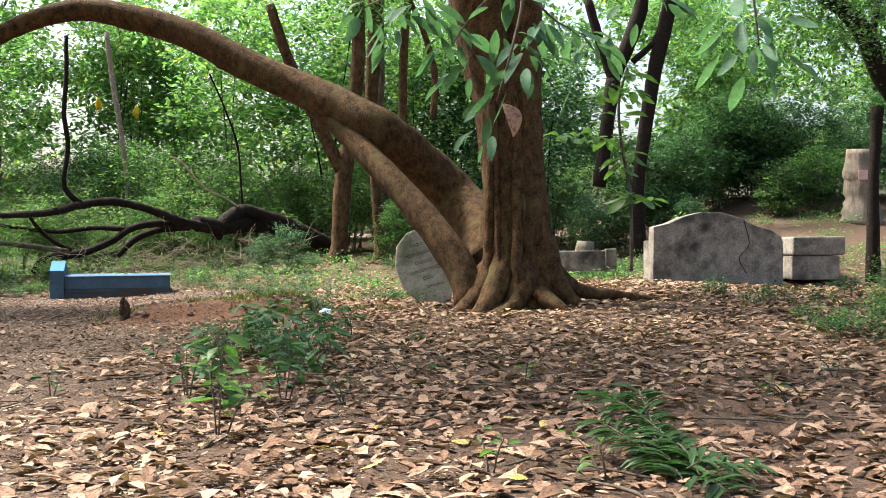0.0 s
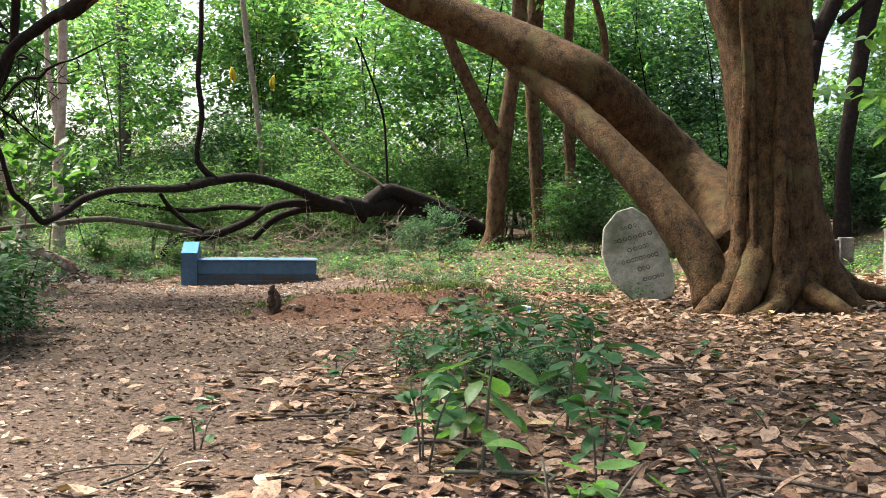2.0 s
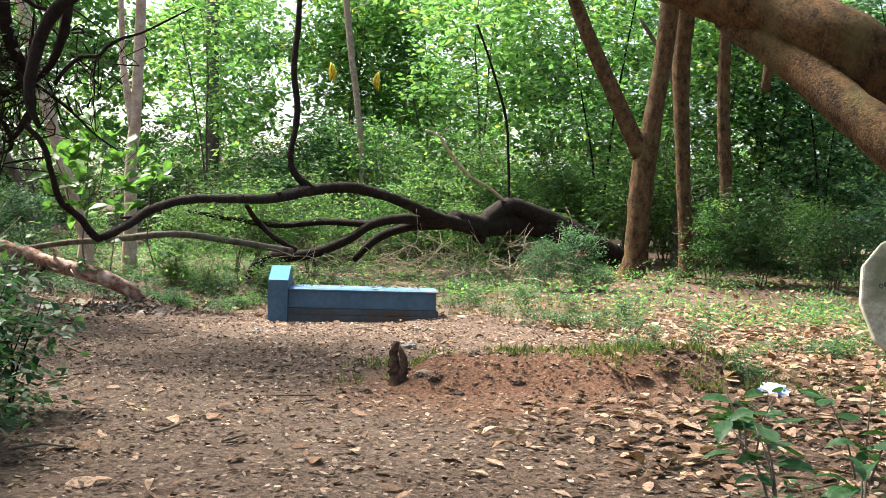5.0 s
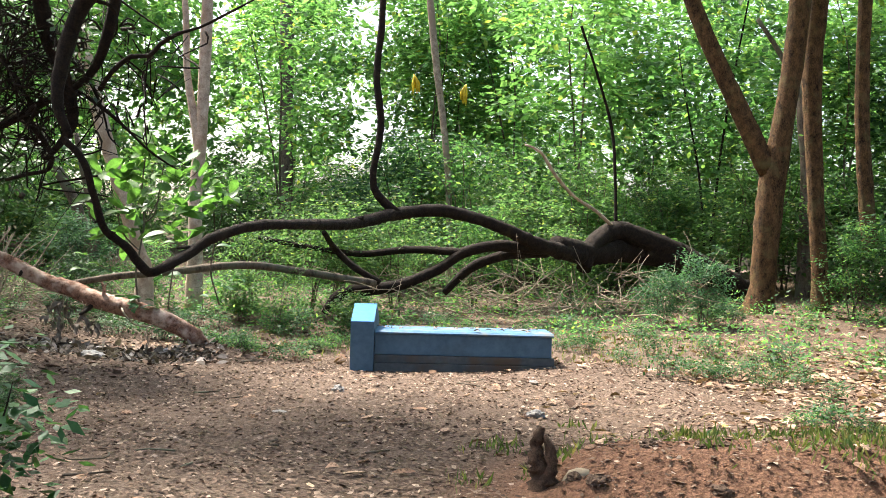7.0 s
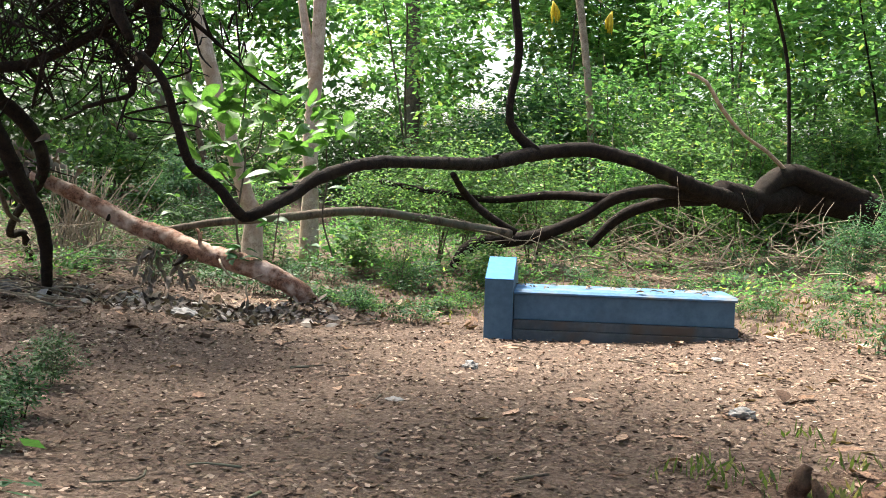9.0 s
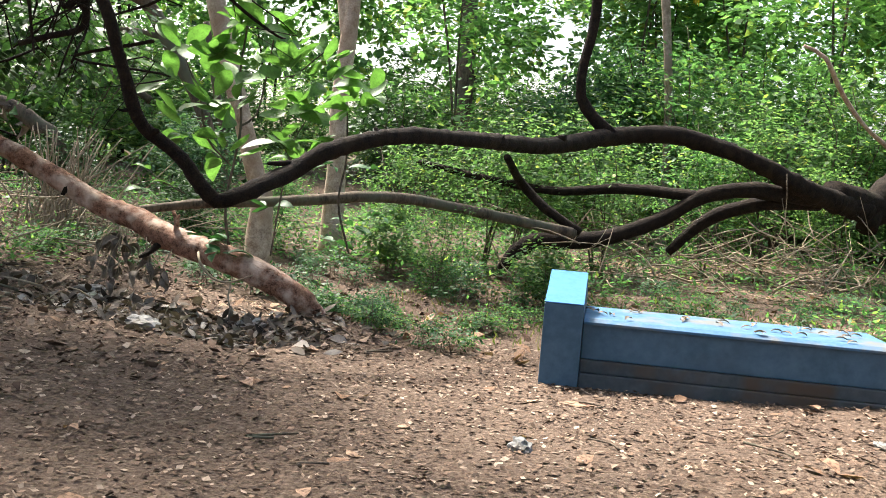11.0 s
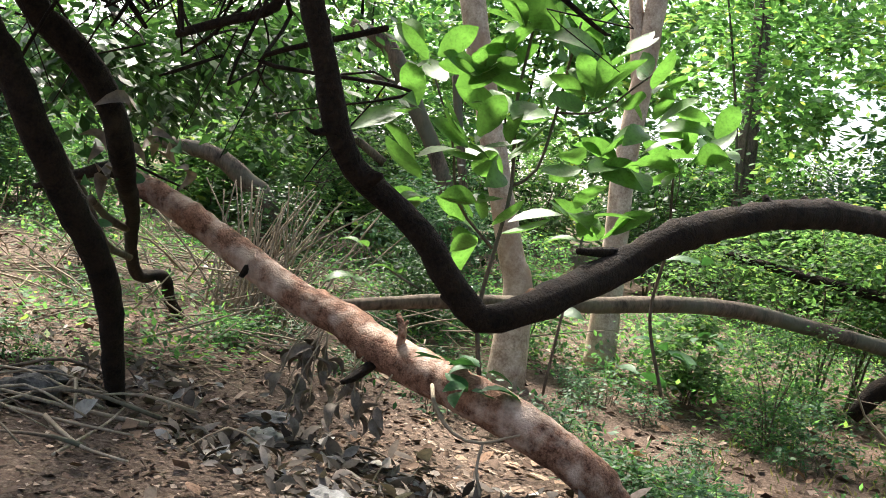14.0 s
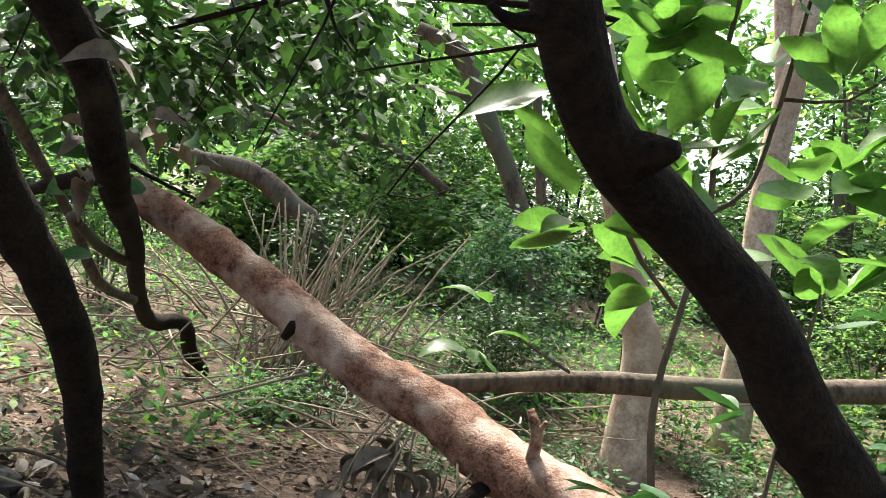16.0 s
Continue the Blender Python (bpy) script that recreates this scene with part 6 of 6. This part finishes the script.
def small_things():
    for i, ((x, y), s, mat, lab, nm) in enumerate((
            ((-6.61, 15.21), (0.075, 0.05, 0.012), FABRIC_GREY, "flattened dirty paper scrap on the path", "paper_scrap"),
            ((-4.67, 15.82), (0.075, 0.06, 0.04), FABRIC_GREY, "crumpled translucent plastic bag on the path", "plastic_bag"),
            ((-6.77, 16.64), (0.08, 0.05, 0.05), FABRIC_GREY, "crumpled grey foil wrapper on the path", "wrapper"),
            ((-5.31, 18.26), (0.09, 0.04, 0.02), FABRIC_GREY, "white paper scrap near the tomb", "paper_scrap"),
            ((-7.0, 17.94), (0.11, 0.06, 0.02), DEAD_LEAF, "large pale dead leaf by the tomb", "dead_leaf"),
            ((-1.17, 13.8), (0.24, 0.09, 0.05), PACKET, "crushed white and blue packet on the soil", "packet"),
            ((-10.41, 17.77), (0.18, 0.10, 0.06), FABRIC_GREY, "torn grey plastic sheet among dry leaves", "plastic_sheet"),
            ((-11.42, 18.17), (0.22, 0.10, 0.05), FABRIC_GREY, "torn grey plastic sheet beside the path", "plastic_sheet"),
            ((-11.82, 18.51), (0.16, 0.09, 0.05), FABRIC_GREY, "dirty cloth rag on the path", "rag"))):
        crumpled(nm, lab, "litter", (x, y, gz(x, y) + s[2] * 0.3), s, mat, 40 + i)
    # burnt stub and clods on the grave mound
    x, y = -4.02, 13.4
    g = gz(x, y)
    t = thing("stump", "dark curled piece of bark standing on the red grave mound", "stump", (x, y, g))
    tube("bark", [(x, y, g - 0.04, 0.075), (x - 0.01, y, g + 0.08, 0.06), (x - 0.035, y, g + 0.18, 0.042), (x - 0.03, y - 0.01, g + 0.27, 0.034), (x + 0.0, y - 0.01, g + 0.33, 0.014)], CHAR, t, seg=12, step=0.02, lumps=0.7, seed=8)
    tube("bark", [(x + 0.04, y - 0.01, g + 0.02, 0.045), (x + 0.055, y - 0.01, g + 0.13, 0.032), (x + 0.05, y - 0.02, g + 0.22, 0.03), (x + 0.02, y - 0.02, g + 0.29, 0.012)], CHAR, t, seg=10, step=0.02, lumps=0.7, seed=18)
    tube("root", [(x + 0.12, y + 0.02, g, 0.04), (x + 0.2, y + 0.03, g + 0.08, 0.045), (x + 0.3, y + 0.03, g + 0.03, 0.02)], DRY_WOOD, t, seg=8, step=0.03, lumps=0.3, seed=9)
    rng = np.random.default_rng(44)
    for i in range(26):
        cx, cy = rng.uniform(-4.3, -1.4), rng.uniform(13.0, 14.2)
        r = rng.uniform(0.02, 0.07)
        crumpled("clod", "clod of reddish earth beside the grave mound", "clod", (cx, cy, gz(cx, cy)), (r, r * 0.8, r * 0.6), SOIL, 400 + i)
    # dry leaves lying on the tomb
    rng2 = random.Random(5)
    for i in range(34):
        u, v = rng2.uniform(0.3, 2.2), rng2.uniform(0.15, 0.95)
        p = TOMB @ Vector((u, v, 0.484))
        ob = new("dead_leaf", GREY_LEAF[0] if i % 3 else BROWN_LEAF)
        ob.matrix_basis = Matrix.Translation(p) @ pose(0, 0, 0, rng2.uniform(-8, 8), rng2.uniform(-8, 8), rng2.uniform(0, 360)) @ Matrix.Diagonal((0.4, 0.4, 0.25, 1))
        tagged(ob, "dry curled leaf lying on the painted tomb top", "leaf", "leaves on the tomb")
    # yellow pods on the thin stem
    for k, (px, py, pz) in enumerate([(-11.19, 29.77, 5.50), (-10.10, 30.26, 5.32)]):
        t = thing("pod_cluster", "hanging cluster of long yellow pods", "pods", (px, py, pz))
        for i in range(9):
            dx, dy, ln = rng2.uniform(-0.1, 0.1), rng2.uniform(-0.08, 0.08), rng2.uniform(0.3, 0.5)
            tube("pod", [(px, py, pz, 0.012), (px + dx, py + dy, pz - ln * 0.5, 0.034), (px + dx * 1.1, py + dy, pz - ln, 0.006)], YELLOW_LEAF, t, seg=6, step=0.1, seed=i)
        tube("stalk", [(px, py, pz, 0.01), (px + (0.25 if k == 0 else -0.3), py, pz + 0.25, 0.01)], BARK_GREY, t, seg=5, seed=30)


BROWN_LEAF = leaf_mesh("brown_leaf", 0.22, 0.12, 0.3, 0.5, DEAD_LEAF, 5)
small_things()


def dead_leaf_clump():
    """Shrivelled leaves caught where the log meets the dark limb."""
    c = Vector((-12.18, 17.63, 1.48))
    t = thing("dead_branch", "clump of shrivelled grey leaves caught on the log's upper end", "branch", tuple(c))
    tube("twig", [(*(c + Vector((-0.3, 0, 0.12))), 0.012), (*c, 0.01), (*(c + Vector((0.3, 0.15, -0.1))), 0.006)], BARK_DARK, t, seg=6, step=0.05, seed=5)
    rng = random.Random(77)
    for i in range(26):
        p = c + Vector((rng.gauss(0, 0.22), rng.gauss(0, 0.15), rng.gauss(0, 0.12)))
        leaf_at(t, rng.choice(GREY_LEAF if i % 2 else DARK), p, (rng.uniform(-1, 1), rng.uniform(-1, 1), rng.uniform(-1.2, 0.2)), rng.uniform(-70, 70), rng.uniform(0.6, 1.1))


dead_leaf_clump()


def hanging_dead_leaves():
    """Shrivelled leaves and creepers that hang from the underside of the log."""
    t = thing("dead_creeper", "grey shrivelled creeper leaves hanging from the leaning log", "creeper", (-11.0, 18.42, 0.6))
    rng = random.Random(91)
    for i in range(9):
        u = rng.random()
        x, y, z = -10.75 - 0.75 * u, 18.46 - 0.06 * u, 0.56 + 0.2 * u
        dx, dy, ln = rng.uniform(-0.08, 0.08), rng.uniform(-0.14, 0.02), rng.uniform(0.25, 0.5)
        pts = [(x, y, z, 0.005), (x + dx, y + dy, z - ln * 0.5, 0.004), (x + dx * 1.6, y + dy * 1.4, max(z - ln, 0.1), 0.003)]
        tube("vine", pts, DRY_WOOD, t, seg=5, step=0.06, seed=820 + i)
        for k in range(6):
            q = rng.uniform(0.2, 1.0)
            leaf_at(t, rng.choice(GREY_LEAF), (x + dx * q * 1.5, y + dy * q * 1.3, max(z - ln * q, 0.12)), (rng.uniform(-0.6, 0.6), rng.uniform(-0.6, 0.6), rng.uniform(-1.4, -0.3)), rng.uniform(-80, 80), rng.uniform(0.4, 0.75))


hanging_dead_leaves()


def stick_pile():
    """Dry sticks and rags heaped at the foot of the crooked tree."""
    t = thing("stick_pile", "small heap of bare dry sticks at a tree's foot", "sticks", (-12.0, 17.2, gz(-12.0, 17.2)))
    rng = np.random.default_rng(92)
    for i in range(26):
        x, y = -12.1 + rng.normal(0, 0.42), 17.15 + rng.normal(0, 0.28)
        a, ln = rng.uniform(0, 6.28), rng.uniform(0.35, 1.0)
        r, pts = rng.uniform(0.006, 0.015), []
        for k in (0.0, 0.5, 1.0):
            px, py = x + math.cos(a) * ln * (k - 0.5) + rng.normal(0, 0.03), y + math.sin(a) * ln * (k - 0.5) + rng.normal(0, 0.03)
            pts.append((px, py, gz(px, py) + 0.02 + 0.16 * rng.random() * (1 - abs(k - 0.5)), r * (1.1 - 0.5 * k)))
        tube("stick", pts, DRY_WOOD if i % 3 else BARK_GREY, t, seg=5, step=0.12, lumps=0.1, seed=840 + i)
    for i, (x, y, sx, sy) in enumerate(((-12.4, 17.35, 0.15, 0.1), (-12.6, 17.5, 0.14, 0.1))):
        crumpled("rag", "dirty grey cloth rag lying among dry sticks", "rag", (x, y, gz(x, y) + 0.05), (sx, sy, 0.09), RAG, 60 + i)


stick_pile()


def broad_plant(x, y, height, seed, label, meshes, pairs, scale):
    """A single upright stem with opposite pairs of broad leaves, the lowest hanging."""
    g, rng = gz(x, y), random.Random(seed)
    t = thing("seedling", label, "plant", (x, y, g))
    tip = (x + rng.uniform(-0.05, 0.05), y, g + height)
    tube("stem", [(x, y, g - 0.02, 0.009), (x + 0.02, y, g + height * 0.5, 0.007), (*tip, 0.004)], BARK_GREY, t, seg=6, step=0.06, seed=seed)
    for i in range(pairs):
        k = 0.3 + 0.7 * i / (pairs - 1)
        a = i * 1.9 + rng.uniform(-0.3, 0.3)
        for h in (0, math.pi):
            d = Vector((math.cos(a + h), math.sin(a + h), -1.2 if i == 0 else rng.uniform(-0.8, -0.15)))
            c = Vector((x + 0.02 * k, y, g + height * k))
            e = c + d.normalized() * 0.06
            tube("stalk", [(*c, 0.003), (*e, 0.002)], BARK_GREY, t, seg=4, step=0.05, seed=i)
            leaf_at(t, rng.choice(meshes), e, d, rng.uniform(-25, 25), scale * rng.uniform(0.75, 1.1))


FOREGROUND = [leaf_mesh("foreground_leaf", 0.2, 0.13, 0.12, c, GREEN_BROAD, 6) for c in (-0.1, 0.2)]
# Same leaf again in a deeper green, so shade is carried by its colour.
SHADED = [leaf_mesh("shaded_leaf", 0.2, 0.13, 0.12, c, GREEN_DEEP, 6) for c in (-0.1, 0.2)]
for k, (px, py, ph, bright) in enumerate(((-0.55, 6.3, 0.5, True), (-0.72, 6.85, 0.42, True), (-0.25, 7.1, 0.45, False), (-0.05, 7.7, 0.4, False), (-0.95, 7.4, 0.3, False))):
    broad_plant(px, py, ph, 900 + k, "upright seedling with broad bright green leaves" if bright else "upright seedling with broad green leaves, coloured darker as if shaded", FOREGROUND if bright else SHADED, 6, 1.0)
